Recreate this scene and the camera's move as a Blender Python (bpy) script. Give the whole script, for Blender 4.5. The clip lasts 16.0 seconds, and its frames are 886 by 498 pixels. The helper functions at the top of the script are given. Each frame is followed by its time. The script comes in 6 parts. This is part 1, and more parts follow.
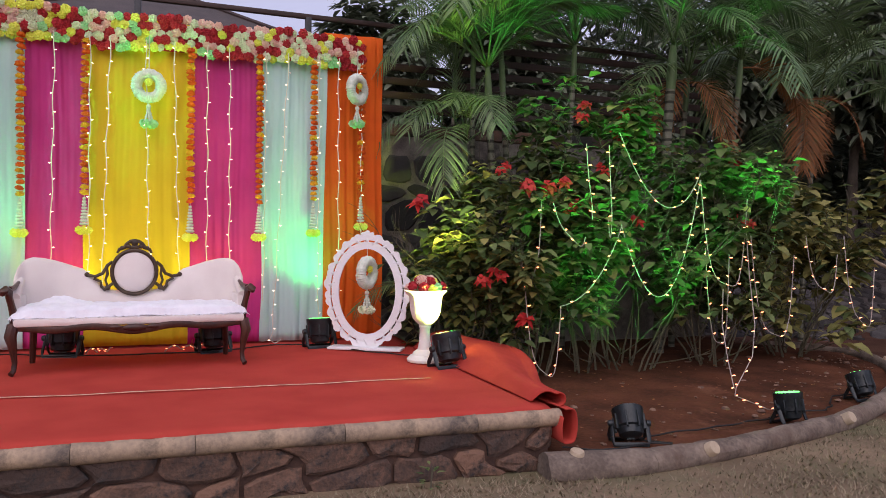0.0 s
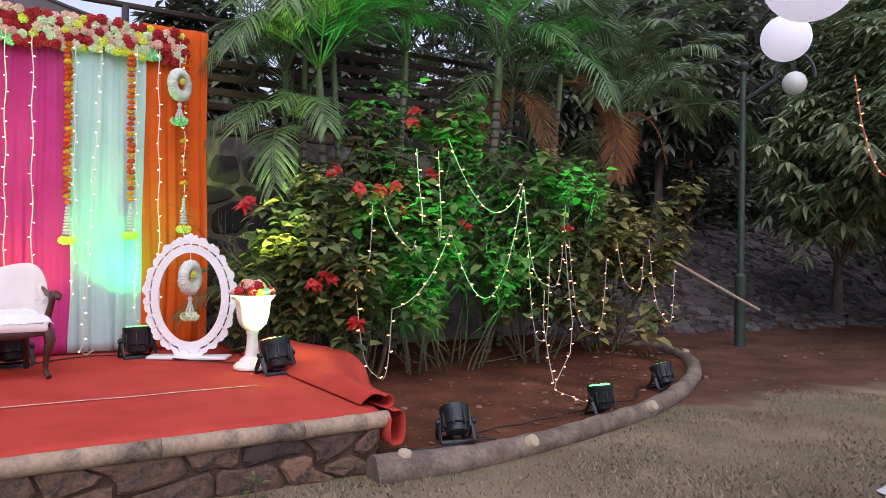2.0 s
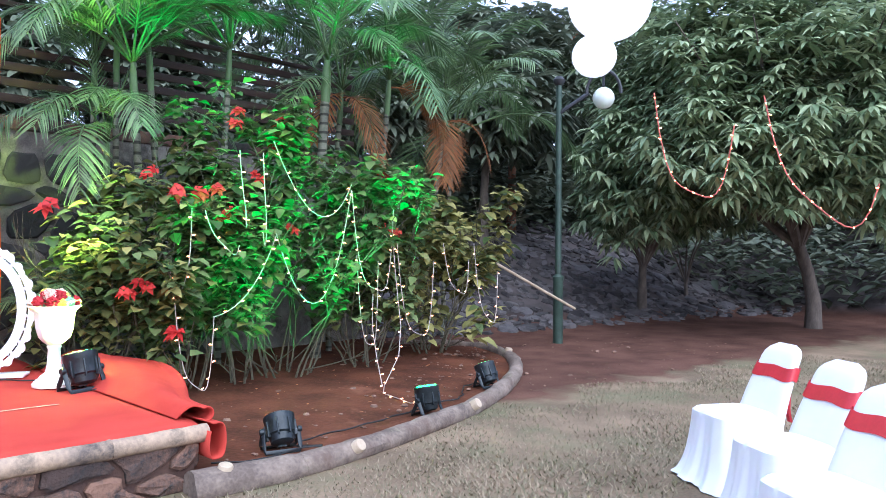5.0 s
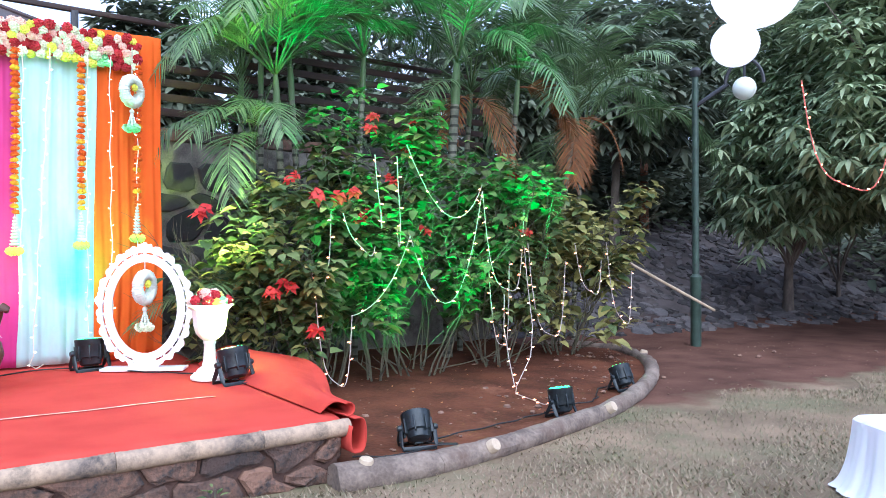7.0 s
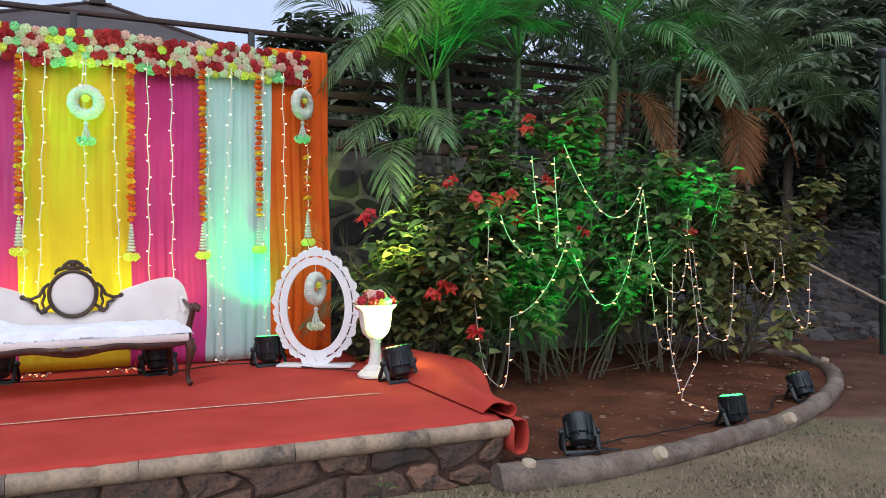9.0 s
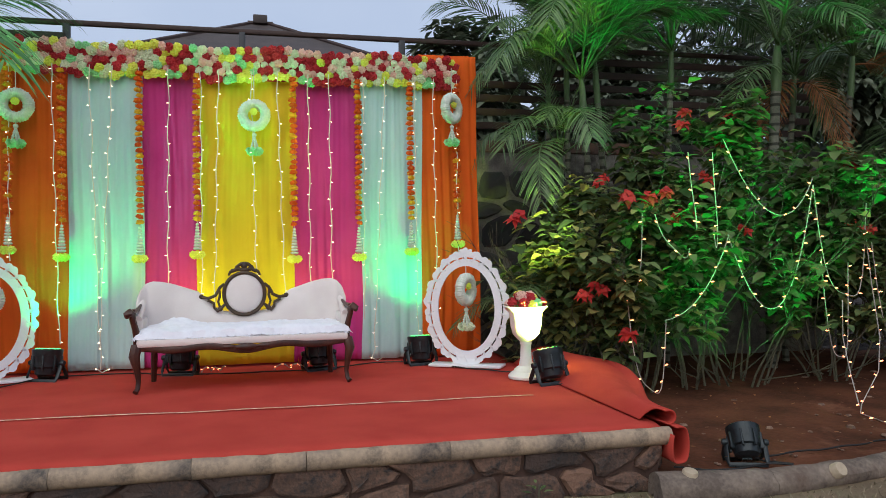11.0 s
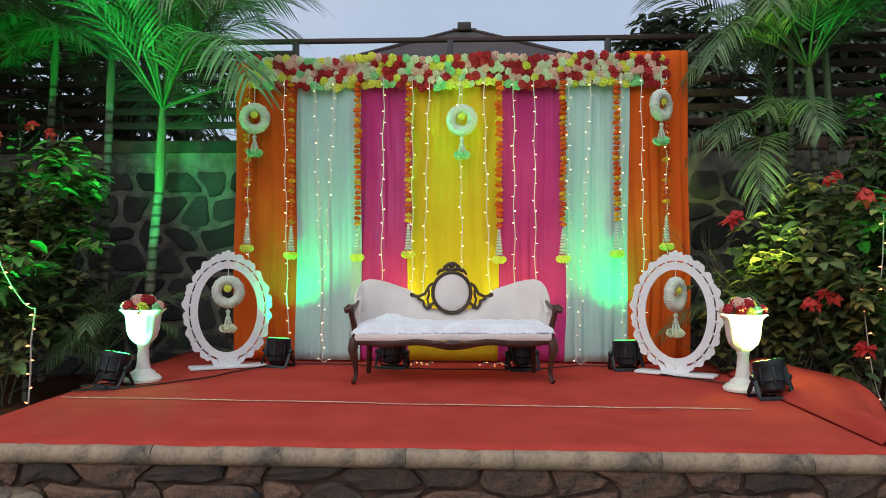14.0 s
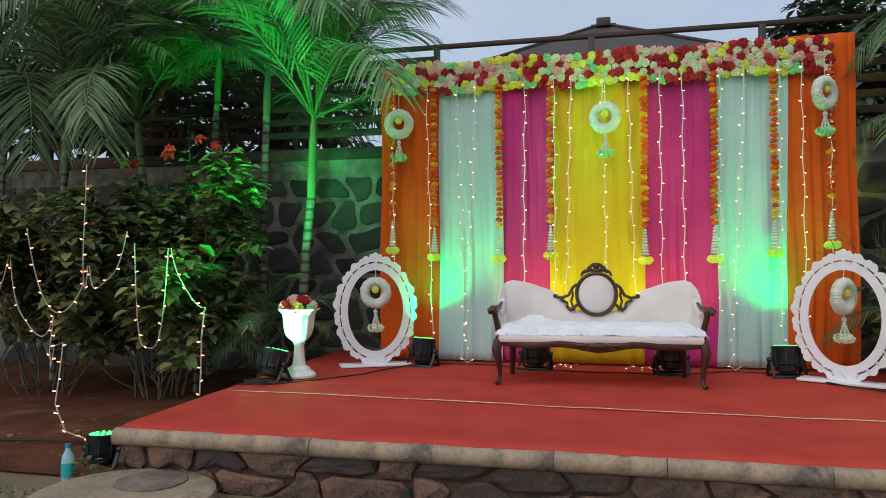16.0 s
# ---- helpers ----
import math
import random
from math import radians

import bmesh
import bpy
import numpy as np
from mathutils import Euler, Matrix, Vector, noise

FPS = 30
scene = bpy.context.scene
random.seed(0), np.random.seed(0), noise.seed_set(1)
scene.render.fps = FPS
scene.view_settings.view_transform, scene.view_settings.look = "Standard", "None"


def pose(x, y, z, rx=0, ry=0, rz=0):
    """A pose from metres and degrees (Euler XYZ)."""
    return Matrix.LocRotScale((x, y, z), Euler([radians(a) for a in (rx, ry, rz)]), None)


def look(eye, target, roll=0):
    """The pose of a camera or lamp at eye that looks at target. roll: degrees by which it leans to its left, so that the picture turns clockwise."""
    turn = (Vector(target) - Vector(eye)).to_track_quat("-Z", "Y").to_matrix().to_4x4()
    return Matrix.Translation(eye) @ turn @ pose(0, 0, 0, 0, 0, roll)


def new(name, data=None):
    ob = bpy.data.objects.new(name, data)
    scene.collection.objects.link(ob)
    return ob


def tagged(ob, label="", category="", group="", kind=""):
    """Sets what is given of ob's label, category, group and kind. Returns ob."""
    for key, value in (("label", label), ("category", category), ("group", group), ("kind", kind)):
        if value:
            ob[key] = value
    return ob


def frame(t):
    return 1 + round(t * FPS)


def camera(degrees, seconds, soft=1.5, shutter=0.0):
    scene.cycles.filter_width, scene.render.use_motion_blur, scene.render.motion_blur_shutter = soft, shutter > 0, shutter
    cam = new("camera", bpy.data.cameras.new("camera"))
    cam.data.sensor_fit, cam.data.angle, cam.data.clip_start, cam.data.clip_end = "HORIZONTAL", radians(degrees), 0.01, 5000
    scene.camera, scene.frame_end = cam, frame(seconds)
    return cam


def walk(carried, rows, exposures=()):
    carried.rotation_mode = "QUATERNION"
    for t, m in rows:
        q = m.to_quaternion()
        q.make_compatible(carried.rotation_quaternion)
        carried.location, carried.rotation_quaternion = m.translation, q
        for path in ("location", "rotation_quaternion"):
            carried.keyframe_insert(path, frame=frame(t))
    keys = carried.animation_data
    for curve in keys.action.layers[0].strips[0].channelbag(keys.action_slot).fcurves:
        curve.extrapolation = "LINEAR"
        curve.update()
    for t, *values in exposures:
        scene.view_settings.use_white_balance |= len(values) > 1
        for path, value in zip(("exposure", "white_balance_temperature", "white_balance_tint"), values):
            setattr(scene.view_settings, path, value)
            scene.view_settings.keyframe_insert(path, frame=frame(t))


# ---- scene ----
cam = camera(61.99, 16.0, soft=0.9)
EYE, ARM = 1.38, 0.25
ROWS = [  # seconds, tilt, roll, yaw
    (0, 89.45, -0.75, -19.87),
    (0.5, 89.69, -0.56, -23.61),
    (1, 89.75, -0.38, -26.43),
    (1.5, 89.81, -0.62, -29.63),
    (2, 89.86, -0.73, -32.46),
    (2.5, 89.93, -0.76, -34.66),
    (3, 89.92, -0.90, -37.67),
    (3.5, 90.18, -0.75, -40.60),
    (3.7, 90.24, -0.72, -41.89),
    (4.2, 90.26, -0.56, -44.43),
    (4.75, 90.29, -0.38, -45.39),
    (5.3, 90.31, -0.20, -44.85),
    (5.8, 90.33, -0.04, -42.69),
    (6, 90.37, 0.04, -41.51),
    (6.5, 90.37, 0.18, -38.14),
    (7, 90.29, 0.05, -35.48),
    (7.5, 90.10, 0.17, -32.94),
    (8, 90.12, 0.25, -29.82),
    (8.5, 90.35, 0.36, -26.69),
    (9, 90.46, 0.48, -23.70),
    (9.5, 90.38, 0.51, -20.38),
    (10, 90.62, 0.62, -17.51),
    (12.5, 90.46, 0.32, -5.34),
    (13, 90.56, 0.05, -2.72),
    (13.5, 90.70, -0.01, -0.07),
    (14, 90.87, -0.08, 2.65),
    (14.5, 90.93, -0.11, 5.32),
    (15, 90.91, -0.12, 7.89),
    (15.5, 91.00, 0.00, 10.72),
    (16, 90.97, 0.22, 13.29),
]
EXPOSURES = [(0.0, 0.15, 6400, 27), (1.0, 0.24, 6350, 26), (2.0, 0.56, 6050, 22), (3.5, 1.2, 5500, 14), (5.8, 1.7, 5150, 11), (7.0, 1.6, 5150, 11), (8.0, 0.9, 5450, 10), (9.0, 0.42, 5800, 9), (10.0, 0.15, 5950, 7), (16.0, 0.0, 6150, 3)]


def held(rx, ry, rz):
    """A camera held at arm's length by someone who turns on the spot."""
    m = pose(0, 0, EYE, rx, ry, rz)
    return m @ Matrix.Translation((0, 0, -ARM))


walk(cam, [(t, held(rx, ry, rz)) for t, rx, ry, rz in ROWS], EXPOSURES)

# ---- sky and dusk light ----
world = bpy.data.worlds.new("dusk_sky")
scene.world = world
world.use_nodes = True
wn, wl = world.node_tree.nodes, world.node_tree.links
sky = wn.new("ShaderNodeTexSky")
sky.sky_type, sky.sun_disc = "NISHITA", False
sky.sun_elevation, sky.sun_rotation = radians(9), radians(200)
sky.air_density, sky.dust_density, sky.ozone_density = 1.0, 3.0, 2.0
cloud_coord = wn.new("ShaderNodeTexCoord")
cloud = wn.new("ShaderNodeTexNoise")
cloud.inputs["Scale"].default_value, cloud.inputs["Detail"].default_value = 2.2, 5
cloud_ramp = wn.new("ShaderNodeValToRGB")
cloud_ramp.color_ramp.elements[0].position, cloud_ramp.color_ramp.elements[0].color = 0.3, (5.2, 5.8, 7.6, 1)
cloud_ramp.color_ramp.elements[1].position, cloud_ramp.color_ramp.elements[1].color = 0.75, (6.9, 7.3, 8.7, 1)
cover = wn.new("ShaderNodeMixRGB")
cover.inputs["Fac"].default_value = 0.85
wl.new(cloud_coord.outputs["Generated"], cloud.inputs["Vector"])
wl.new(cloud.outputs["Fac"], cloud_ramp.inputs["Fac"])
wl.new(sky.outputs["Color"], cover.inputs["Color1"])
wl.new(cloud_ramp.outputs["Color"], cover.inputs["Color2"])
wl.new(cover.outputs["Color"], wn["Background"].inputs["Color"])
wn["Background"].inputs["Strength"].default_value = 0.095

sun = new("sun", bpy.data.lights.new("sun", "SUN"))
sun.data.energy, sun.data.angle, sun.data.color = 1.5, radians(70), (1.0, 0.94, 0.84)
sun.matrix_world = look((-3, -8, 9), (0, 0, 0))


def spot(name, eye, target, watts, colour, degrees=60, blend=1.0, size=0.06):
    ob = new(name, bpy.data.lights.new(name, "SPOT"))
    ob.data.energy, ob.data.color = watts, colour
    ob.data.spot_size, ob.data.spot_blend, ob.data.shadow_soft_size = radians(degrees), blend, size
    ob.matrix_world = look(eye, target)
    return ob


GREEN, MINT, AMBER, LIME, GREEN_W = (0.05, 1.0, 0.12), (0.0, 1.0, 0.20), (0.86, 1.0, 0.10), (0.72, 1.0, 0.16), (0.10, 1.0, 0.34)
# the flood cans of the stage and of the beds: where each stands and what it lights
CANS = [
    # x, y, z, aim x, y, z, watts, colour, beam
    (-1.88, 7.11, 0.38, -1.74, 7.47, 2.2, 76, MINT, 98),
    (1.35, 7.09, 0.38, 1.28, 7.47, 2.2, 76, MINT, 98),
    (-0.80, 7.10, 0.38, -0.72, 7.46, 1.5, 26, AMBER, 130),
    (0.40, 7.05, 0.38, 0.28, 7.46, 1.5, 26, AMBER, 130),
    (-2.88, 5.97, 0.38, -2.76, 6.22, 1.00, 1300, GREEN_W, 92),
    (2.13, 5.75, 0.38, 2.06, 6.03, 1.00, 1400, LIME, 78),
    (2.92, 4.40, 0.06, 4.0, 7.6, 4.0, 800, GREEN, 32),
    (4.38, 4.50, 0.06, 4.2, 6.4, 1.55, 560, GREEN, 70),
    (5.68, 5.00, 0.06, 5.75, 7.3, 4.3, 900, GREEN, 34),
    (-3.45, 4.58, 0.0, -3.65, 7.4, 3.1, 1250, GREEN, 50),
]

# ---- materials ----
def material(name, a, b=None, rough=0.7, metal=0.0, scale=6.0, bump=0.2, fine=60.0, spots=None, spot_at=0.62, vary="",
             glow=None, power=0.0, thin=0.0, stretch=(1, 1, 1), sheen=0.0, spec=0.4):
    """A procedural surface: two colours mixed by noise at two scales, fine relief, optional stains, and thin = light passing through."""
    m = bpy.data.materials.new(name)
    m.use_nodes = True
    n, l = m.node_tree.nodes, m.node_tree.links
    p = n["Principled BSDF"]
    b = b or tuple(c * 0.7 for c in a)
    co, mp = n.new("ShaderNodeTexCoord"), n.new("ShaderNodeMapping")
    mp.inputs["Scale"].default_value = stretch
    l.new(co.outputs["Object"], mp.inputs["Vector"])
    n1, n2 = n.new("ShaderNodeTexNoise"), n.new("ShaderNodeTexNoise")
    n1.inputs["Scale"].default_value, n1.inputs["Detail"].default_value = scale, 6
    n2.inputs["Scale"].default_value, n2.inputs["Detail"].default_value = fine, 4
    for q in (n1, n2):
        l.new(mp.outputs["Vector"], q.inputs["Vector"])
    add = n.new("ShaderNodeMath")
    add.operation = "MULTIPLY_ADD"
    add.inputs[1].default_value, add.inputs[2].default_value = 0.4, -0.2
    l.new(n2.outputs["Fac"], add.inputs[0])
    tot = n.new("ShaderNodeMath")
    l.new(n1.outputs["Fac"], tot.inputs[0])
    l.new(add.outputs[0], tot.inputs[1])
    fac = tot.outputs[0]
    if vary:
        if vary == "island":
            rnd = n.new("ShaderNodeNewGeometry").outputs["Random Per Island"]
        else:
            rnd = n.new("ShaderNodeObjectInfo").outputs["Random"]
        v = n.new("ShaderNodeMath")
        v.operation = "MULTIPLY_ADD"
        v.inputs[1].default_value, v.inputs[2].default_value = 0.7, -0.35
        l.new(rnd, v.inputs[0])
        t2 = n.new("ShaderNodeMath")
        l.new(fac, t2.inputs[0])
        l.new(v.outputs[0], t2.inputs[1])
        fac = t2.outputs[0]
    ramp = n.new("ShaderNodeValToRGB")
    e = ramp.color_ramp.elements
    e[0].position, e[0].color = 0.32, (*b, 1)
    e[1].position, e[1].color = 0.68, (*a, 1)
    l.new(fac, ramp.inputs["Fac"])
    colour = ramp.outputs["Color"]
    if spots:
        n3 = n.new("ShaderNodeTexNoise")
        n3.inputs["Scale"].default_value, n3.inputs["Detail"].default_value = scale * 0.55, 8
        n3.inputs["Roughness"].default_value = 0.7
        l.new(mp.outputs["Vector"], n3.inputs["Vector"])
        r3 = n.new("ShaderNodeValToRGB")
        r3.color_ramp.elements[0].position, r3.color_ramp.elements[1].position = spot_at - 0.08, spot_at + 0.06
        l.new(n3.outputs["Fac"], r3.inputs["Fac"])
        mx = n.new("ShaderNodeMixRGB")
        mx.inputs["Color2"].default_value = (*spots, 1)
        l.new(r3.outputs["Color"], mx.inputs["Fac"])
        l.new(colour, mx.inputs["Color1"])
        colour = mx.outputs["Color"]
    l.new(colour, p.inputs["Base Color"])
    p.inputs["Roughness"].default_value, p.inputs["Metallic"].default_value = rough, metal
    p.inputs["Specular IOR Level"].default_value = spec
    if sheen:
        p.inputs["Sheen Weight"].default_value = sheen
    if bump:
        bp = n.new("ShaderNodeBump")
        bp.inputs["Strength"].default_value, bp.inputs["Distance"].default_value = bump, 0.02
        l.new(tot.outputs[0], bp.inputs["Height"])
        l.new(bp.outputs["Normal"], p.inputs["Normal"])
    if glow:
        p.inputs["Emission Color"].default_value, p.inputs["Emission Strength"].default_value = (*glow, 1), power
    if thin:
        tr, mix = n.new("ShaderNodeBsdfTranslucent"), n.new("ShaderNodeMixShader")
        l.new(colour, tr.inputs["Color"])
        mix.inputs["Fac"].default_value = thin
        l.new(p.outputs["BSDF"], mix.inputs[1])
        l.new(tr.outputs["BSDF"], mix.inputs[2])
        l.new(mix.outputs["Shader"], n["Material Output"].inputs["Surface"])
    return m


M = {
    "carpet": material("red_carpet", (0.47, 0.062, 0.045), (0.39, 0.047, 0.035), 0.95, scale=3, fine=300, bump=0.15, spec=0.05),
    "orange": material("orange_cloth", (0.84, 0.145, 0.013), (0.72, 0.105, 0.011), 0.8, scale=2, fine=400, bump=0.05, thin=0.25, spec=0.2),
    "magenta": material("magenta_cloth", (0.66, 0.055, 0.28), (0.56, 0.04, 0.225), 0.75, scale=2, fine=400, bump=0.05, thin=0.25, spec=0.25),
    "yellow": material("yellow_cloth", (0.82, 0.62, 0.016), (0.74, 0.53, 0.014), 0.7, scale=2, fine=400, bump=0.05, thin=0.25, spec=0.3),
    "mint": material("pale_aqua_voile", (0.62, 0.80, 0.78), (0.54, 0.72, 0.72), 0.7, scale=2, fine=400, bump=0.05, thin=0.3, spec=0.25),
    "stone": material("basalt", (0.19, 0.105, 0.07), (0.065, 0.042, 0.034), 0.9, scale=11, fine=60, bump=1.0, vary="object", spots=(0.03, 0.028, 0.028), spot_at=0.57),
    "mortar": material("mud_mortar", (0.105, 0.058, 0.042), (0.055, 0.032, 0.026), 0.95, scale=8, bump=0.6),
    "wall_stone": material("dark_wall_stone", (0.055, 0.052, 0.05), (0.025, 0.024, 0.024), 0.85, scale=6, fine=40, bump=0.6, vary="object"),
    "wall_mortar": material("grey_mortar", (0.24, 0.215, 0.19), (0.11, 0.098, 0.088), 0.95, scale=5, bump=0.6, spots=(0.06, 0.055, 0.05), spot_at=0.6),
    "plaster": material("weathered_red_plaster", (0.17, 0.085, 0.06), (0.085, 0.055, 0.045), 0.9, scale=3, bump=0.4, spots=(0.035, 0.033, 0.03), spot_at=0.52),
    "coping": material("weathered_coping", (0.42, 0.30, 0.20), (0.20, 0.15, 0.115), 0.8, scale=4, fine=45, bump=0.5, spots=(0.05, 0.042, 0.04), spot_at=0.60, stretch=(1.0, 0.8, 0.9)),
    "kerb": material("concrete_log", (0.24, 0.185, 0.145), (0.105, 0.078, 0.062), 0.9, scale=5, fine=40, bump=0.7, spots=(0.12, 0.08, 0.06), spot_at=0.6),
    "soil": material("red_soil", (0.125, 0.047, 0.025), (0.06, 0.024, 0.014), 1.0, scale=2.2, fine=28, bump=0.9, spots=(0.20, 0.085, 0.05), spot_at=0.66, spec=0.1),
    "slab": material("grey_slab", (0.115, 0.103, 0.104), (0.05, 0.044, 0.044), 0.85, scale=4, bump=0.5, vary="object"),
    "rubble": material("broken_slab", (0.115, 0.10, 0.097), (0.035, 0.03, 0.03), 0.9, scale=5, bump=0.4, vary="island"),
    "timber": material("dark_timber", (0.055, 0.028, 0.022), (0.03, 0.017, 0.014), 0.6, scale=5, fine=40, bump=0.2, stretch=(0.3, 3, 3)),
    "steel": material("painted_dark_steel", (0.05, 0.05, 0.055), (0.03, 0.03, 0.034), 0.5, 0.3, scale=6, bump=0.1),
    "roof": material("brown_roof_sheet", (0.075, 0.055, 0.05), (0.05, 0.038, 0.035), 0.7, scale=3, bump=0.3),
    "render": material("cream_render", (0.45, 0.42, 0.38), (0.36, 0.33, 0.30), 0.9, scale=2, bump=0.2),
    "walnut": material("walnut", (0.075, 0.028, 0.018), (0.035, 0.014, 0.010), 0.35, scale=10, fine=80, bump=0.15, stretch=(1, 1, 0.3)),
    "walnut_gilt": material("gilded_walnut", (0.07, 0.04, 0.02), (0.03, 0.018, 0.012), 0.4, scale=14, bump=0.3),
    "upholstery": material("ivory_upholstery", (0.74, 0.67, 0.63), (0.66, 0.58, 0.55), 0.8, scale=4, fine=250, bump=0.15, sheen=0.2),
    "fur": material("white_fur", (0.82, 0.82, 0.87), (0.74, 0.74, 0.80), 0.95, scale=18, fine=120, bump=0.3, sheen=0.4),
    "white_board": material("white_painted_board", (0.80, 0.80, 0.82), (0.74, 0.74, 0.76), 0.5, scale=5, bump=0.05),
    "urn": material("white_fibreglass", (0.82, 0.80, 0.74), (0.76, 0.73, 0.67), 0.4, scale=5, bump=0.1),
    "black": material("black_painted_metal", (0.024, 0.030, 0.033), (0.012, 0.016, 0.018), 0.32, 0.2, scale=20, bump=0.1),
    "cable": material("black_rubber_cable", (0.015, 0.014, 0.014), None, 0.6, scale=10, bump=0),
    "lens_green": material("lit_green_lens", (0.1, 0.6, 0.15), None, 0.3, bump=0, glow=(0.10, 1.0, 0.16), power=2.5),
    "lens_amber": material("lit_amber_lens", (0.6, 0.5, 0.1), None, 0.3, bump=0, glow=(1.0, 0.75, 0.12), power=2.5),
    "lens_dark": material("dark_lens", (0.03, 0.05, 0.05), None, 0.1, scale=60, bump=0.3, spec=0.7),
    "marigold": material("orange_marigold", (0.85, 0.17, 0.008), (0.70, 0.10, 0.005), 0.85, scale=40, fine=200, bump=0.5, vary="object", thin=0.15),
    "marigold_yellow": material("yellow_marigold", (0.85, 0.50, 0.02), (0.72, 0.34, 0.01), 0.85, scale=40, fine=200, bump=0.5, vary="object", thin=0.15),
    "bloom_red": material("red_cloth_bloom", (0.56, 0.04, 0.05), (0.40, 0.02, 0.03), 0.8, scale=30, bump=0.4, vary="object", thin=0.15),
    "bloom_pink": material("peach_cloth_bloom", (0.86, 0.60, 0.50), (0.80, 0.50, 0.42), 0.8, scale=30, bump=0.4, vary="object", thin=0.15),
    "bloom_cream": material("pale_green_cloth_bloom", (0.80, 0.82, 0.60), (0.70, 0.76, 0.52), 0.8, scale=30, bump=0.4, vary="object", thin=0.15),
    "bloom_lime": material("lime_cloth_bloom", (0.88, 0.90, 0.16), (0.78, 0.80, 0.10), 0.8, scale=30, bump=0.4, vary="object", thin=0.15),
    "bloom_mint": material("mint_cloth_bloom", (0.42, 0.82, 0.42), (0.32, 0.72, 0.34), 0.8, scale=30, bump=0.4, vary="object", thin=0.15),
    "tuberose": material("white_tuberose", (0.78, 0.82, 0.72), (0.62, 0.70, 0.60), 0.8, scale=40, bump=0.4, thin=0.15),
    "wire": material("pale_light_wire", (0.46, 0.40, 0.36), None, 0.5, scale=10, bump=0),
    # clear cord on the curtains; the bulbs' spill is put into its paler colour
    "wire_bulb_lit": material("clear_bulb_lit_wire", (0.80, 0.74, 0.62), None, 0.4, scale=10, bump=0),
    "wire_red": material("red_light_wire", (0.60, 0.16, 0.12), None, 0.5, scale=10, bump=0),
    "bulb": material("warm_lit_bulb", (1.0, 0.75, 0.5), None, 0.4, bump=0, glow=(1.0, 0.72, 0.45), power=7.0),
    "bulb_warm": material("orange_lit_bulb", (1.0, 0.5, 0.3), None, 0.4, bump=0, glow=(1.0, 0.26, 0.10), power=5.0),
    "bark": material("grey_bark", (0.15, 0.12, 0.095), (0.075, 0.06, 0.05), 0.9, scale=9, bump=0.7, stretch=(1, 1, 0.35)),
    "bark_orange": material("reddish_bark", (0.24, 0.11, 0.06), (0.14, 0.065, 0.04), 0.9, scale=9, bump=0.6, stretch=(1, 1, 0.35)),
    "twig": material("pale_twig", (0.12, 0.105, 0.065), (0.065, 0.058, 0.038), 0.85, scale=12, bump=0.4),
    "palm_trunk": material("ringed_palm_trunk", (0.21, 0.20, 0.15), (0.10, 0.105, 0.075), 0.7, scale=8, bump=0.3, spots=(0.10, 0.11, 0.07), spot_at=0.62),
    "crownshaft": material("green_crownshaft", (0.13, 0.20, 0.08), (0.075, 0.12, 0.05), 0.5, scale=5, bump=0.15, stretch=(1, 1, 0.3)),
    "frond": material("palm_leaf", (0.17, 0.25, 0.105), (0.07, 0.12, 0.045), 0.5, scale=3, bump=0.05, vary="island", thin=0.3, spec=0.45),
    "frond_dry": material("dry_palm_leaf", (0.36, 0.15, 0.055), (0.20, 0.085, 0.035), 0.8, scale=3, bump=0.1, vary="island", thin=0.3),
    "leaf": material("bush_leaf", (0.17, 0.22, 0.078), (0.06, 0.098, 0.033), 0.55, scale=4, bump=0.05, vary="island", thin=0.3, spec=0.4),
    "leaf_yellow": material("yellowing_leaf", (0.36, 0.33, 0.11), (0.18, 0.18, 0.06), 0.6, scale=4, bump=0.05, vary="island", thin=0.3, spec=0.35),
    "mango": material("mango_leaf", (0.37, 0.43, 0.24), (0.13, 0.185, 0.09), 0.5, scale=2, bump=0.05, vary="island", thin=0.25, spec=0.5),
    "far_leaf": material("far_leaf", (0.17, 0.19, 0.125), (0.085, 0.105, 0.07), 0.7, scale=1, bump=0, vary="island", thin=0.2),
    "bract": material("red_bract", (0.62, 0.045, 0.035), (0.45, 0.02, 0.02), 0.6, scale=10, bump=0.1, vary="object", thin=0.3),
    "post_green": material("green_painted_post", (0.045, 0.075, 0.055), (0.028, 0.045, 0.035), 0.5, 0.1, scale=6, bump=0.1, spots=(0.02, 0.02, 0.02)),
    "globe": material("opal_globe", (0.80, 0.83, 0.78), (0.75, 0.78, 0.72), 0.25, scale=3, bump=0, thin=0.3),
    # faint glow put into the paper itself to whiten the lanterns; no bulb inside
    "paper": material("white_glowing_paper", (0.92, 0.91, 0.93), (0.88, 0.87, 0.90), 0.85, scale=3, bump=0.05, thin=0.5, glow=(0.95, 0.95, 1.0), power=0.22),
    "cover": material("white_chair_cover", (0.74, 0.73, 0.76), (0.67, 0.66, 0.70), 0.75, scale=3, fine=250, bump=0.08, sheen=0.2),
    "sash": material("red_satin_sash", (0.55, 0.03, 0.04), (0.42, 0.02, 0.03), 0.4, scale=4, bump=0.1, spec=0.5),
    "pebble": material("pale_pebble", (0.22, 0.13, 0.09), (0.12, 0.07, 0.05), 0.9, scale=20, bump=0.4, vary="island"),
    "bamboo": material("pale_bamboo", (0.48, 0.38, 0.27), (0.34, 0.26, 0.18), 0.6, scale=6, bump=0.1),
    "tape": material("pale_carpet_tape", (0.78, 0.60, 0.44), (0.52, 0.26, 0.19), 0.25, scale=20, bump=0.1),
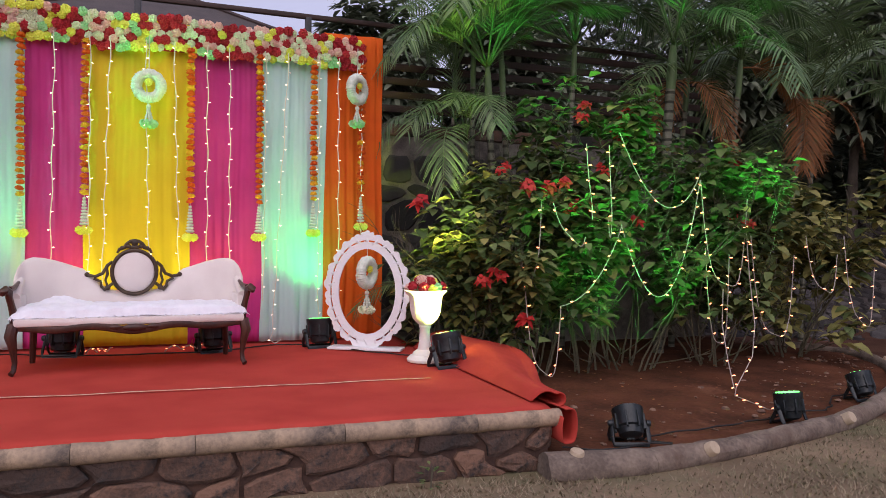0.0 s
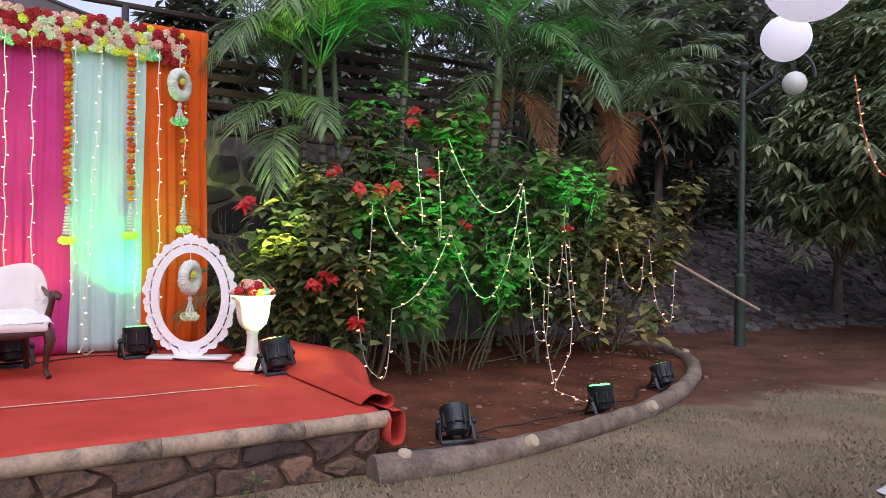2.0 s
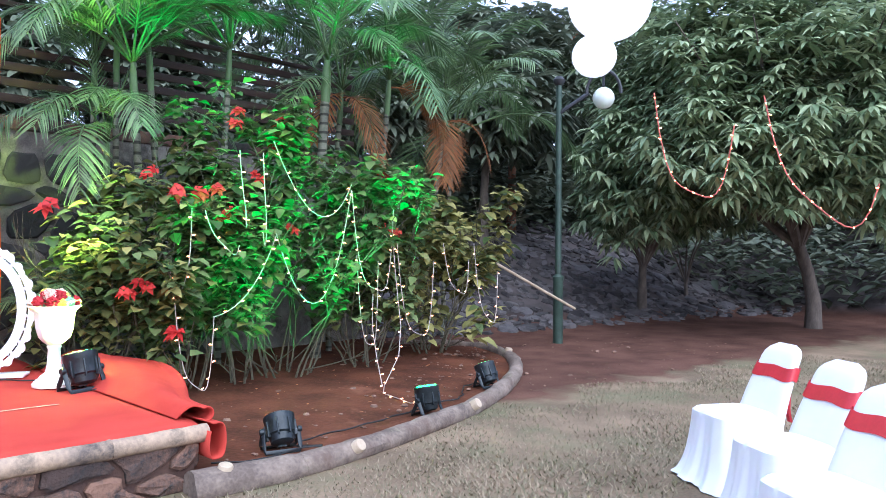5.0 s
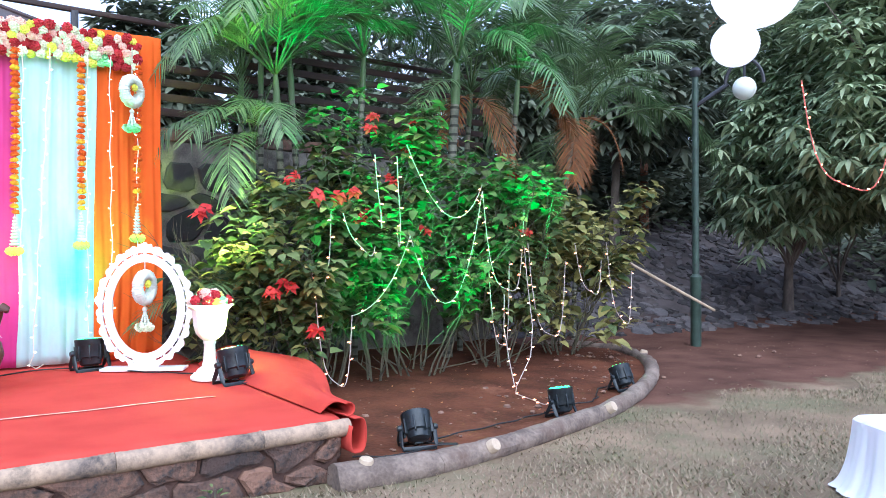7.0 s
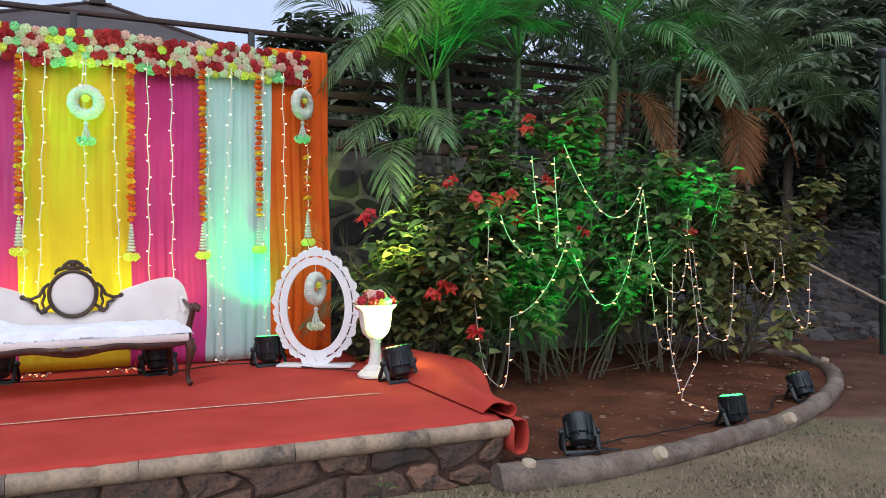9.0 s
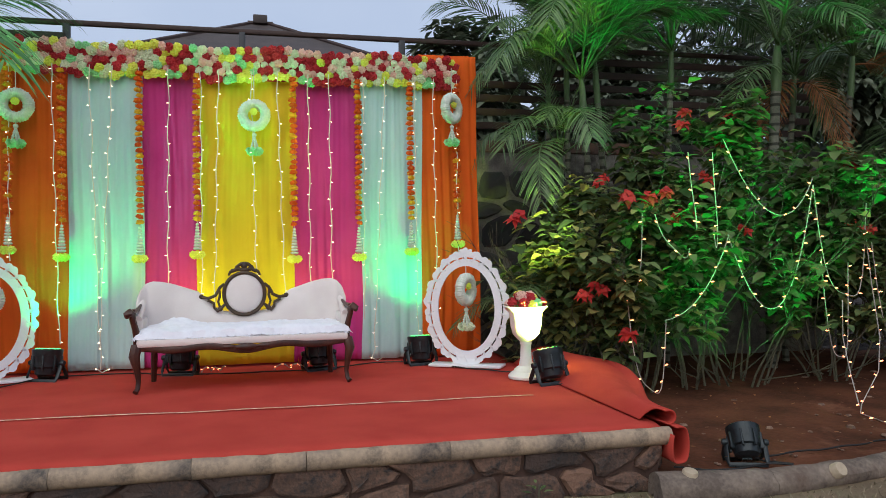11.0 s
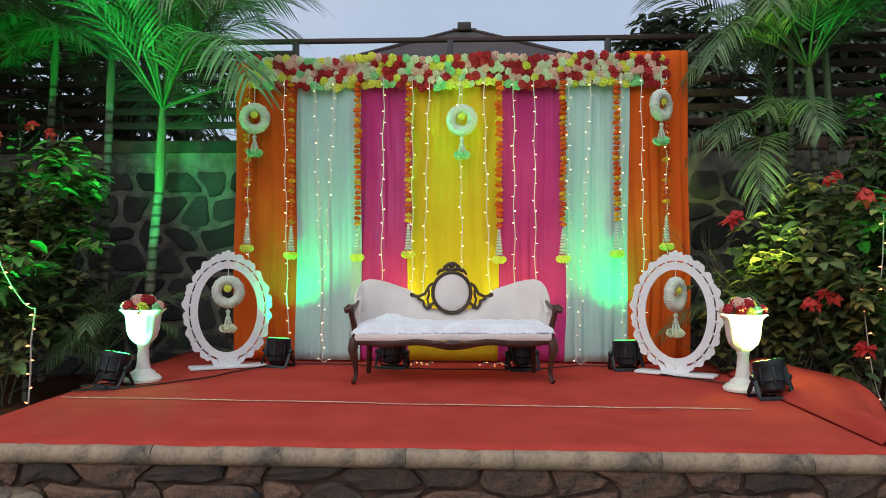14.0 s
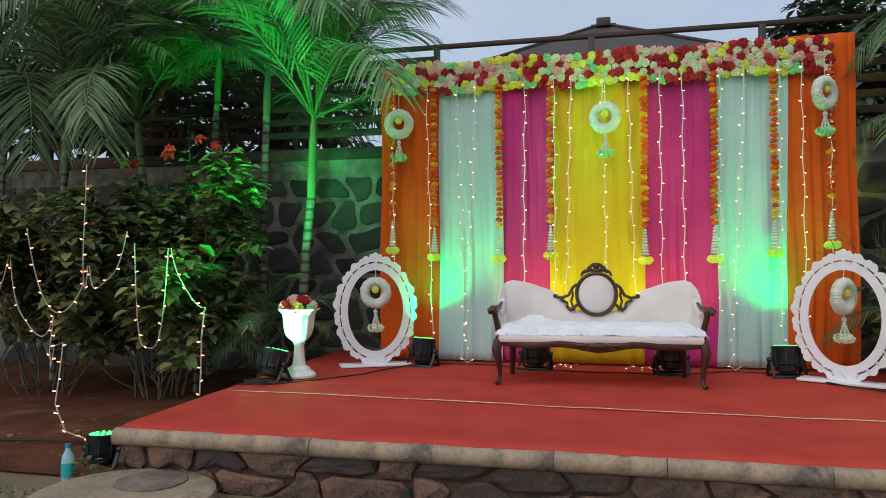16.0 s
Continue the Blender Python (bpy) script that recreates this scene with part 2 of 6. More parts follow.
    "bottle": material("clear_blue_plastic", (0.55, 0.75, 0.80), (0.45, 0.66, 0.72), 0.12, scale=8, bump=0.1, thin=0.4, spec=0.6),
    "bottle_label": material("teal_label", (0.05, 0.42, 0.48), (0.04, 0.34, 0.40), 0.4, scale=8, bump=0),
    "cap": material("blue_cap", (0.05, 0.25, 0.40), None, 0.4, scale=8, bump=0),
    "string": material("cotton_string", (0.70, 0.66, 0.60), None, 0.8, scale=20, bump=0),
    "grass": material("dry_grass_blade", (0.32, 0.25, 0.165), (0.16, 0.14, 0.08), 0.8, scale=1, bump=0, vary="island", thin=0.2),
}


def ground_material():
    """Dry lawn that gives way to bare red soil along the far side, with a worn, uneven border."""
    m = material("lawn_and_soil", (0.26, 0.186, 0.122), (0.122, 0.09, 0.058), 0.95, scale=1.3, fine=55, bump=0.9, spots=(0.155, 0.14, 0.08), spot_at=0.57, spec=0.1)
    n, l = m.node_tree.nodes, m.node_tree.links
    p = n["Principled BSDF"]
    grass = p.inputs["Base Color"].links[0].from_socket
    co, sep = n.new("ShaderNodeTexCoord"), n.new("ShaderNodeSeparateXYZ")
    l.new(co.outputs["Object"], sep.inputs["Vector"])
    wob = n.new("ShaderNodeTexNoise")
    wob.inputs["Scale"].default_value, wob.inputs["Detail"].default_value = 1.6, 8
    l.new(co.outputs["Object"], wob.inputs["Vector"])

    def math_node(op, a, b):
        q = n.new("ShaderNodeMath")
        q.operation = op
        for i, v in enumerate((a, b)):
            if isinstance(v, (int, float)):
                q.inputs[i].default_value = v
            else:
                l.new(v, q.inputs[i])
        return q.outputs[0]

    # the border runs from beside the kerb out to the far right: y = 4.35 - 0.10 (x - 6)
    far = math_node("SUBTRACT", sep.outputs["Y"], math_node("MULTIPLY_ADD", sep.outputs["X"], -0.10))
    far = math_node("SUBTRACT", far, 4.45)
    far = math_node("ADD", far, math_node("MULTIPLY", math_node("SUBTRACT", wob.outputs["Fac"], 0.5), 1.6))
    right = math_node("SUBTRACT", sep.outputs["X"], 5.2)
    left = math_node("ADD", sep.outputs["Y"], -4.25)
    left = math_node("ADD", left, math_node("MULTIPLY", math_node("SUBTRACT", wob.outputs["Fac"], 0.5), 0.8))
    mask_r = math_node("MINIMUM", math_node("MULTIPLY", far, 3.0), math_node("MULTIPLY", right, 3.0))
    mask_l = math_node("MINIMUM", math_node("MULTIPLY", left, 3.0), math_node("MULTIPLY", math_node("SUBTRACT", -3.0, sep.outputs["X"]), 3.0))
    mask = n.new("ShaderNodeClamp")
    l.new(math_node("MAXIMUM", mask_r, mask_l), mask.inputs["Value"])
    soil = n.new("ShaderNodeValToRGB")
    soil.color_ramp.elements[0].position, soil.color_ramp.elements[0].color = 0.35, (0.070, 0.034, 0.024, 1)
    soil.color_ramp.elements[1].position, soil.color_ramp.elements[1].color = 0.7, (0.135, 0.068, 0.048, 1)
    l.new(wob.outputs["Fac"], soil.inputs["Fac"])
    mx = n.new("ShaderNodeMixRGB")
    l.new(mask.outputs["Result"], mx.inputs["Fac"])
    l.new(grass, mx.inputs["Color1"])
    l.new(soil.outputs["Color"], mx.inputs["Color2"])
    stony = n.new("ShaderNodeValToRGB")
    stony.color_ramp.elements[0].position, stony.color_ramp.elements[0].color = 0.35, (0.055, 0.047, 0.045, 1)
    stony.color_ramp.elements[1].position, stony.color_ramp.elements[1].color = 0.7, (0.135, 0.113, 0.108, 1)
    l.new(wob.outputs["Fac"], stony.inputs["Fac"])
    high = n.new("ShaderNodeClamp")
    l.new(math_node("MULTIPLY", math_node("SUBTRACT", sep.outputs["Z"], 0.10), 6.0), high.inputs["Value"])
    mz = n.new("ShaderNodeMixRGB")
    l.new(high.outputs["Result"], mz.inputs["Fac"])
    l.new(mx.outputs["Color"], mz.inputs["Color1"])
    l.new(stony.outputs["Color"], mz.inputs["Color2"])
    l.new(mz.outputs["Color"], p.inputs["Base Color"])
    return m


M["ground"] = ground_material()


def banded(m, per_metre, dark):
    """Adds the dark leaf scars that ring a palm's trunk."""
    n, l = m.node_tree.nodes, m.node_tree.links
    p = n["Principled BSDF"]
    base = p.inputs["Base Color"].links[0].from_socket
    co, w = n.new("ShaderNodeTexCoord"), n.new("ShaderNodeTexWave")
    w.bands_direction = "Z"
    w.inputs["Scale"].default_value, w.inputs["Distortion"].default_value = per_metre * 0.314, 0.6
    l.new(co.outputs["Object"], w.inputs["Vector"])
    r = n.new("ShaderNodeValToRGB")
    r.color_ramp.elements[0].position, r.color_ramp.elements[0].color = 0.10, (*dark, 1)
    r.color_ramp.elements[1].position, r.color_ramp.elements[1].color = 0.30, (1, 1, 1, 1)
    l.new(w.outputs["Fac"], r.inputs["Fac"])
    mx = n.new("ShaderNodeMixRGB")
    mx.blend_type = "MULTIPLY"
    mx.inputs["Fac"].default_value = 1.0
    l.new(base, mx.inputs["Color1"])
    l.new(r.outputs["Color"], mx.inputs["Color2"])
    l.new(mx.outputs["Color"], p.inputs["Base Color"])


banded(M["palm_trunk"], 9.0, (0.25, 0.25, 0.22))


# ---- building helpers ----
class Geo:
    """Collects vertices and faces of one mesh."""

    def __init__(self):
        self.v, self.f = [], []

    def add(self, verts, faces, m=None):
        k = len(self.v)
        self.v += [tuple(m @ Vector(p)) for p in verts] if m is not None else [tuple(p) for p in verts]
        self.f += [tuple(i + k for i in q) for q in faces]
        return self

    def box(self, size, m=Matrix(), bevel=0.0, segments=2):
        bm = bmesh.new()
        bmesh.ops.create_cube(bm, size=1.0)
        bmesh.ops.scale(bm, vec=size, verts=bm.verts)
        if bevel:
            bmesh.ops.bevel(bm, geom=bm.edges[:], offset=bevel, segments=segments, profile=0.5, affect="EDGES")
        bm.verts.index_update()
        self.add([v.co for v in bm.verts], [[v.index for v in f.verts] for f in bm.faces], m)
        bm.free()
        return self

    def lathe(self, profile, seg=20, m=Matrix(), flute=0.0, flutes=0):
        vs, fs = [], []
        for r, z in profile:
            for i in range(seg):
                a = 2 * math.pi * i / seg
                q = r * (1 + flute * math.cos(flutes * a)) if flutes else r
                vs.append((q * math.cos(a), q * math.sin(a), z))
        for j in range(len(profile) - 1):
            for i in range(seg):
                k = (i + 1) % seg
                fs.append((j * seg + i, j * seg + k, (j + 1) * seg + k, (j + 1) * seg + i))
        fs.append(tuple(range(seg))[::-1])
        fs.append(tuple(range((len(profile) - 1) * seg, len(profile) * seg)))
        return self.add(vs, fs, m)

    def tube(self, pts, radius, seg=7, m=None, flat=1.0):
        pts = [Vector(p) for p in pts]
        rad = radius if isinstance(radius, (list, tuple)) else [radius] * len(pts)
        vs, fs = [], []
        side = None
        for i, p in enumerate(pts):
            d = (pts[min(i + 1, len(pts) - 1)] - pts[max(i - 1, 0)]).normalized()
            if side is None:
                side = d.orthogonal().normalized()
            side = (side - d * side.dot(d))
            side = side.normalized() if side.length > 1e-6 else d.orthogonal().normalized()
            up = d.cross(side)
            for k in range(seg):
                a = 2 * math.pi * k / seg
                vs.append(p + rad[i] * (math.cos(a) * side + flat * math.sin(a) * up))
        for i in range(len(pts) - 1):
            for k in range(seg):
                q = (k + 1) % seg
                fs.append((i * seg + k, i * seg + q, (i + 1) * seg + q, (i + 1) * seg + k))
        fs += [tuple(range(seg))[::-1], tuple(range((len(pts) - 1) * seg, len(pts) * seg))]
        return self.add(vs, fs, m)

    def ball(self, c, r, seg=10, rings=6, m=None):
        r = r if isinstance(r, (tuple, list)) else (r, r, r)
        vs, fs = [(c[0], c[1], c[2] + r[2])], []
        for j in range(1, rings):
            t = math.pi * j / rings
            for i in range(seg):
                a = 2 * math.pi * i / seg
                vs.append((c[0] + r[0] * math.sin(t) * math.cos(a), c[1] + r[1] * math.sin(t) * math.sin(a), c[2] + r[2] * math.cos(t)))
        vs.append((c[0], c[1], c[2] - r[2]))
        for i in range(seg):
            k = (i + 1) % seg
            fs.append((0, 1 + i, 1 + k))
            for j in range(rings - 2):
                fs.append((1 + j * seg + i, 1 + (j + 1) * seg + i, 1 + (j + 1) * seg + k, 1 + j * seg + k))
            fs.append((1 + (rings - 2) * seg + i, len(vs) - 1, 1 + (rings - 2) * seg + k))
        return self.add(vs, fs, m)

    def sheet(self, nu, nv, fn, m=None, wrap=False):
        vs = [fn(i / nu, j / nv) for j in range(nv + 1) for i in range(nu + (0 if wrap else 1))]
        w = nu if wrap else nu + 1
        fs = [(j * w + i, j * w + (i + 1) % w, (j + 1) * w + (i + 1) % w, (j + 1) * w + i) for j in range(nv) for i in range(nu)]
        return self.add(vs, fs, m)

    def prism(self, outline, depth, m=None, holes=False):
        """A flat outline in x and z, given depth along y."""
        k = len(outline)
        vs = [(x, 0, z) for x, z in outline] + [(x, depth, z) for x, z in outline]
        fs = [tuple(range(k)), tuple(range(k, 2 * k))[::-1]] + [(i, i + k, (i + 1) % k + k, (i + 1) % k) for i in range(k)]
        return self.add(vs, fs, m)

    def mesh(self, name, mat, smooth=True):
        me = bpy.data.meshes.new(name)
        me.from_pydata(self.v, [], self.f)
        me.materials.append(mat)
        if smooth:
            me.polygons.foreach_set("use_smooth", [True] * len(me.polygons))
        me.update()
        return me


def auto_smooth(ob, degrees=40):
    ob.data.set_sharp_from_angle(angle=radians(degrees))
    return ob


def part(name, geo, mat, parent=None, label="", smooth=True, m=None):
    """Links one mesh object under a thing, or by itself."""
    me = geo.mesh(name, mat, smooth) if isinstance(geo, Geo) else geo
    ob = new(name, me)
    if smooth and isinstance(geo, Geo):
        auto_smooth(ob)
    if parent is not None:
        ob.parent = parent
    if m is not None:
        ob.matrix_basis = m
    if label:
        ob["label"] = label
    return ob


def thing(name, m, label, category, group="", kind=""):
    ob = new(name)
    ob.empty_display_size = 0.1
    ob.matrix_basis = m
    return tagged(ob, label, category, group, kind)


def rows_mesh(name, verts, faces, mat, smooth=False):
    me = bpy.data.meshes.new(name)
    me.from_pydata(np.asarray(verts).reshape(-1, 3).tolist(), [], faces)
    me.materials.append(mat)
    if smooth:
        me.polygons.foreach_set("use_smooth", [True] * len(me.polygons))
    me.update()
    return me


def leaf_cloud(name, places, dirs, normals, lengths, widths, mat, droop=0.25, fold=0.12):
    """Many leaves in one mesh: each a folded, pointed blade of six faces that droops towards its tip."""
    p, d, nrm = (np.asarray(q, dtype=float) for q in (places, dirs, normals))
    d /= np.linalg.norm(d, axis=1)[:, None] + 1e-9
    s = np.cross(d, nrm)
    s /= np.linalg.norm(s, axis=1)[:, None] + 1e-9
    u = np.cross(s, d)
    ln, w = np.asarray(lengths)[:, None], np.asarray(widths)[:, None]
    down = np.array([0, 0, -1.0])
    rows = []
    for t, k in ((0.0, 0.08), (0.35, 1.0), (0.7, 0.75), (1.0, 0.0)):
        mid = p + d * ln * t + down * ln * droop * t * t
        if k == 0.0:
            rows += [mid]
        else:
            rows += [mid - s * w * 0.5 * k + u * w * fold * k, mid, mid + s * w * 0.5 * k + u * w * fold * k]
    v = np.stack(rows, 1)
    one = [(0, 1, 4, 3), (1, 2, 5, 4), (3, 4, 7, 6), (4, 5, 8, 7), (6, 7, 9), (7, 8, 9)]
    faces = [tuple(i + 10 * k for i in f) for k in range(len(p)) for f in one]
    return rows_mesh(name, v, faces, mat, True)


def honeycomb(x0, x1, z0, z1, w, h, jitter, rng):
    """Irregular six-cornered cells that fill a rectangle: lists of (x, z)."""
    cells = []
    nz, nx = max(1, round((z1 - z0) / h)), max(1, round((x1 - x0) / w))
    w, h = (x1 - x0) / nx, (z1 - z0) / nz
    cache = {}

    def corner(i, j):
        if (i, j) not in cache:
            x = x0 + i * w / 2 + rng.uniform(-jitter, jitter) * w
            z = z0 + j * h + (rng.uniform(-jitter, jitter) * h if 0 < j < nz else 0)
            if 0 < j < nz:
                z -= h * 0.12 * (1 if (i + j) % 2 else -1)
            cache[i, j] = (min(max(x, x0), x1), min(max(z, z0), z1))
        return cache[i, j]

    for j in range(nz):
        off = j % 2
        for i in range(-1, nx + 1):
            a = 2 * i + off
            q = [corner(a, j), corner(a + 1, j), corner(a + 2, j), corner(a + 2, j + 1), corner(a + 1, j + 1), corner(a, j + 1)]
            if max(p[0] for p in q) - min(p[0] for p in q) > 0.4 * w:
                cells.append(q)
    return cells


def stone_mesh(name, cell, gap, depth, rng, mat):
    """One rough stone with rounded corners, from its cell in x and z; its face looks along -y."""
    cx, cz = sum(p[0] for p in cell) / len(cell), sum(p[1] for p in cell) / len(cell)
    ring = []
    for k, p in enumerate(cell):
        q = cell[(k + 1) % len(cell)]
        for t in (0.22, 0.78):
            ring.append((p[0] + (q[0] - p[0]) * t - cx, p[1] + (q[1] - p[1]) * t - cz))

    def inset(amount):
        out = []
        for x, z in ring:
            r = math.hypot(x, z) + 1e-6
            k = max(0.15, (r - amount) / r)
            out.append((x * k, z * k))
        return out

    n = len(ring)
    vs = [(x, 0.02, z) for x, z in inset(gap)]
    vs += [(x, -depth * 0.6, z) for x, z in inset(gap)]
    vs += [(x, -depth * rng.uniform(0.65, 1.2), z) for x, z in inset(gap + 0.022)]
    vs.append((rng.uniform(-0.03, 0.03), -depth * rng.uniform(0.85, 1.25), rng.uniform(-0.02, 0.02)))
    fs = []
    for a in range(2):
        fs += [(a * n + i, a * n + (i + 1) % n, (a + 1) * n + (i + 1) % n, (a + 1) * n + i) for i in range(n)]
    fs += [(2 * n + i, 2 * n + (i + 1) % n, 3 * n) for i in range(n)]
    me = bpy.data.meshes.new(name)
    me.from_pydata(vs, [], fs)
    me.materials.append(mat)
    me.update()
    return me, cx, cz

# ---- ground ----
def smooth_step(t):
    t = min(max(t, 0.0), 1.0)
    return t * t * (3 - 2 * t)


def bank(x, y):
    """Height of the ground: a level lawn, and a stony bank that climbs behind the lamp post."""
    d = (y - 8.1) + 0.22 * (x - 9.0) if x > 7.0 else -1.0
    out = smooth_step((x - 7.0) / 2.0)
    far = (x - 16.5) * 0.8
    return out * 2.3 * smooth_step(max(d, far) / 7.0)


STAGE_X0, STAGE_X1, STAGE_Y0, STAGE_Y1, STAGE_Z = -3.06, 2.27, 4.2, 8.3, 0.38

g = Geo()
xs = sorted({round(-14 + 0.5 * i, 2) for i in range(85)} | {-400, -120, -50, -24, 36, 50, 80, 150, 400})
ys = sorted({round(-10 + 0.5 * i, 2) for i in range(75)} | {-400, -120, -50, -20, 35, 50, 90, 160, 400})
g.add([(x, y, bank(x, y) + (0.02 * noise.noise((x * 0.7, y * 0.7, 0)) if abs(x) < 30 and abs(y) < 30 else 0)) for y in ys for x in xs],
      [(j * len(xs) + i, j * len(xs) + i + 1, (j + 1) * len(xs) + i + 1, (j + 1) * len(xs) + i) for j in range(len(ys) - 1) for i in range(len(xs) - 1)])
ground = tagged(part("ground", g, M["ground"]), "dry patchy lawn giving way to bare red soil", "ground", kind="structure")

# ---- stone stage with a red carpet ----
g = Geo()
g.box((STAGE_X1 - STAGE_X0 - 0.06, STAGE_Y1 - STAGE_Y0 - 0.06, STAGE_Z - 0.015 + 0.1),
      pose((STAGE_X0 + STAGE_X1) / 2, (STAGE_Y0 + STAGE_Y1) / 2 + 0.03, (STAGE_Z - 0.015 - 0.1) / 2))
stage = tagged(part("stage", g, M["mortar"], smooth=False), "low stage of rough brown stones set in mud mortar", "stage", kind="structure")

# ---- garden beds ----
KERB = [(2.14, 4.11), (2.72, 4.03), (3.35, 4.10), (4.15, 4.27), (5.0, 4.52), (5.9, 4.95), (6.75, 5.50), (7.45, 6.15), (7.9, 6.9), (7.85, 7.6), (7.35, 8.1)]


def along(pts, n):
    """n + 1 evenly spaced points on a smooth curve through pts."""
    p = [Vector((*q, 0)[:3]) for q in pts]
    fine = []
    for i in range(len(p) - 1):
        a, b, c, d = p[max(i - 1, 0)], p[i], p[i + 1], p[min(i + 2, len(p) - 1)]
        for k in range(20):
            t = k / 20
            fine.append(0.5 * (2 * b + (c - a) * t + (2 * a - 5 * b + 4 * c - d) * t * t + (3 * b - a - 3 * c + d) * t ** 3))
    fine.append(p[-1])
    ln = [0.0]
    for a, b in zip(fine, fine[1:]):
        ln.append(ln[-1] + (b - a).length)
    out, j = [], 0
    for i in range(n + 1):
        s = ln[-1] * i / n
        while j < len(ln) - 2 and ln[j + 1] < s:
            j += 1
        t = (s - ln[j]) / max(ln[j + 1] - ln[j], 1e-9)
        out.append(fine[j].lerp(fine[j + 1], t))
    return out


edge = along(KERB, 40)
g = Geo()
rows_n = 16
for i, p in enumerate(edge):
    back = Vector((STAGE_X1 + (6.9 - STAGE_X1) * i / 40, 8.62, 0))
    for j in range(rows_n + 1):
        q = p.lerp(back, j / rows_n)
        h = 0.05 + 0.07 * j / rows_n + 0.03 * noise.noise((q.x * 2.3, q.y * 2.3, 4)) + 0.012 * noise.noise((q.x * 9, q.y * 9, 2))
        g.v.append((q.x, q.y, h))
g.f = [(i * (rows_n + 1) + j, (i + 1) * (rows_n + 1) + j, (i + 1) * (rows_n + 1) + j + 1, i * (rows_n + 1) + j + 1) for i in range(40) for j in range(rows_n)]
tagged(part("soil_bed", g, M["soil"]), "bare red earth of the planting bed", "soil", kind="structure")

g = Geo()
g.sheet(24, 20, lambda u, v: (-10.5 + 7.5 * u, 4.35 + 4.27 * v, 0.01 + 0.04 * min(1, 6 * v) + 0.03 * noise.noise((u * 16, v * 9, 7))))
tagged(part("soil_bed", g, M["soil"]), "bare red earth beside the stage", "soil", kind="structure")

# ---- back wall, fence ----
WALL_Y, WALL_TOP = 8.62, 2.62
g = Geo()
g.box((22.0, 0.34, WALL_TOP + 0.3), pose(-4.0, WALL_Y + 0.17, WALL_TOP / 2 - 0.15))
wall = tagged(part("wall_north", g, M["wall_mortar"], smooth=False), "rough dark stone wall with pale mortar joints", "wall", kind="structure")
g = Geo()
g.box((22.0, 0.42, 0.14), pose(-4.0, WALL_Y + 0.17, WALL_TOP + 0.07), bevel=0.02)
tagged(part("wall_coping", g, M["plaster"]), "stained reddish plaster coping along the wall", "coping", kind="structure")

fence = thing("slatted_fence", pose(0, WALL_Y + 0.17, WALL_TOP + 0.14), "dark timber fence of horizontal slats on the wall", "fence", kind="structure")
for k in range(-5, 4):
    x = -2.14 + 1.815 * k
    part("post", Geo().box((0.07, 0.07, 1.18), bevel=0.008), M["steel"], fence, m=pose(x, 0.0, 0.59))
for k in range(6):
    z = 0.20 + 0.165 * k
    for a, b in ((-11.2, -2.14), (-2.14, 3.305), (3.305, 6.95)):
        if k > 3 and a == -2.14:
            continue
        part("slat", Geo().box((b - a - 0.01, 0.03, 0.085), bevel=0.006), M["timber"], fence, m=pose((a + b) / 2, -0.055, z))
part("top_rail", Geo().box((18.4, 0.06, 0.055), bevel=0.01), M["timber"], fence, m=pose(-2.1, 0, 1.19))

# ---- house behind the wall ----
house = thing("house", pose(-0.36, 20.0, 0) @ Matrix.Diagonal((1, 1, 1.026, 1)), "distant house with a brown hipped roof and raised ridge", "house")
part("wall", Geo().box((6.4, 6.0, 5.4), pose(0, 0, 2.7)), M["render"], house, smooth=False)
g = Geo()
R_, H_ = 3.9, 5.25
g.add([(-R_, -R_, H_), (R_, -R_, H_), (R_, R_, H_), (-R_, R_, H_), (-0.25, 0, 7.35), (0.25, 0, 7.35), (-R_, -R_, H_ - 0.12), (R_, -R_, H_ - 0.12), (R_, R_, H_ - 0.12), (-R_, R_, H_ - 0.12)],
      [(0, 1, 5, 4), (1, 2, 5), (2, 3, 4, 5), (3, 0, 4), (0, 6, 7, 1), (1, 7, 8, 2), (2, 8, 9, 3), (3, 9, 6, 0), (9, 8, 7, 6)])
roof = part("roof", g, M["roof"], house, smooth=False)
g = Geo().tube([(-0.32, 0, 7.36), (0.32, 0, 7.36)], 0.07, 8)
for x, y in ((-R_, -R_), (R_, -R_), (R_, R_), (-R_, R_)):
    g.tube([(math.copysign(0.25, x), 0, 7.35), (x, y, H_ + 0.02)], 0.06, 6)
part("ridge_tiles", g, M["timber"], roof)
part("vent", Geo().box((0.36, 0.36, 0.22), pose(0, 0, 7.44), bevel=0.03), M["roof"], roof)
for x in (-1.9, 0, 1.9):
    part("window", Geo().box((1.1, 0.08, 1.3), pose(x, -3.02, 3.4)), M["steel"], house, smooth=False)

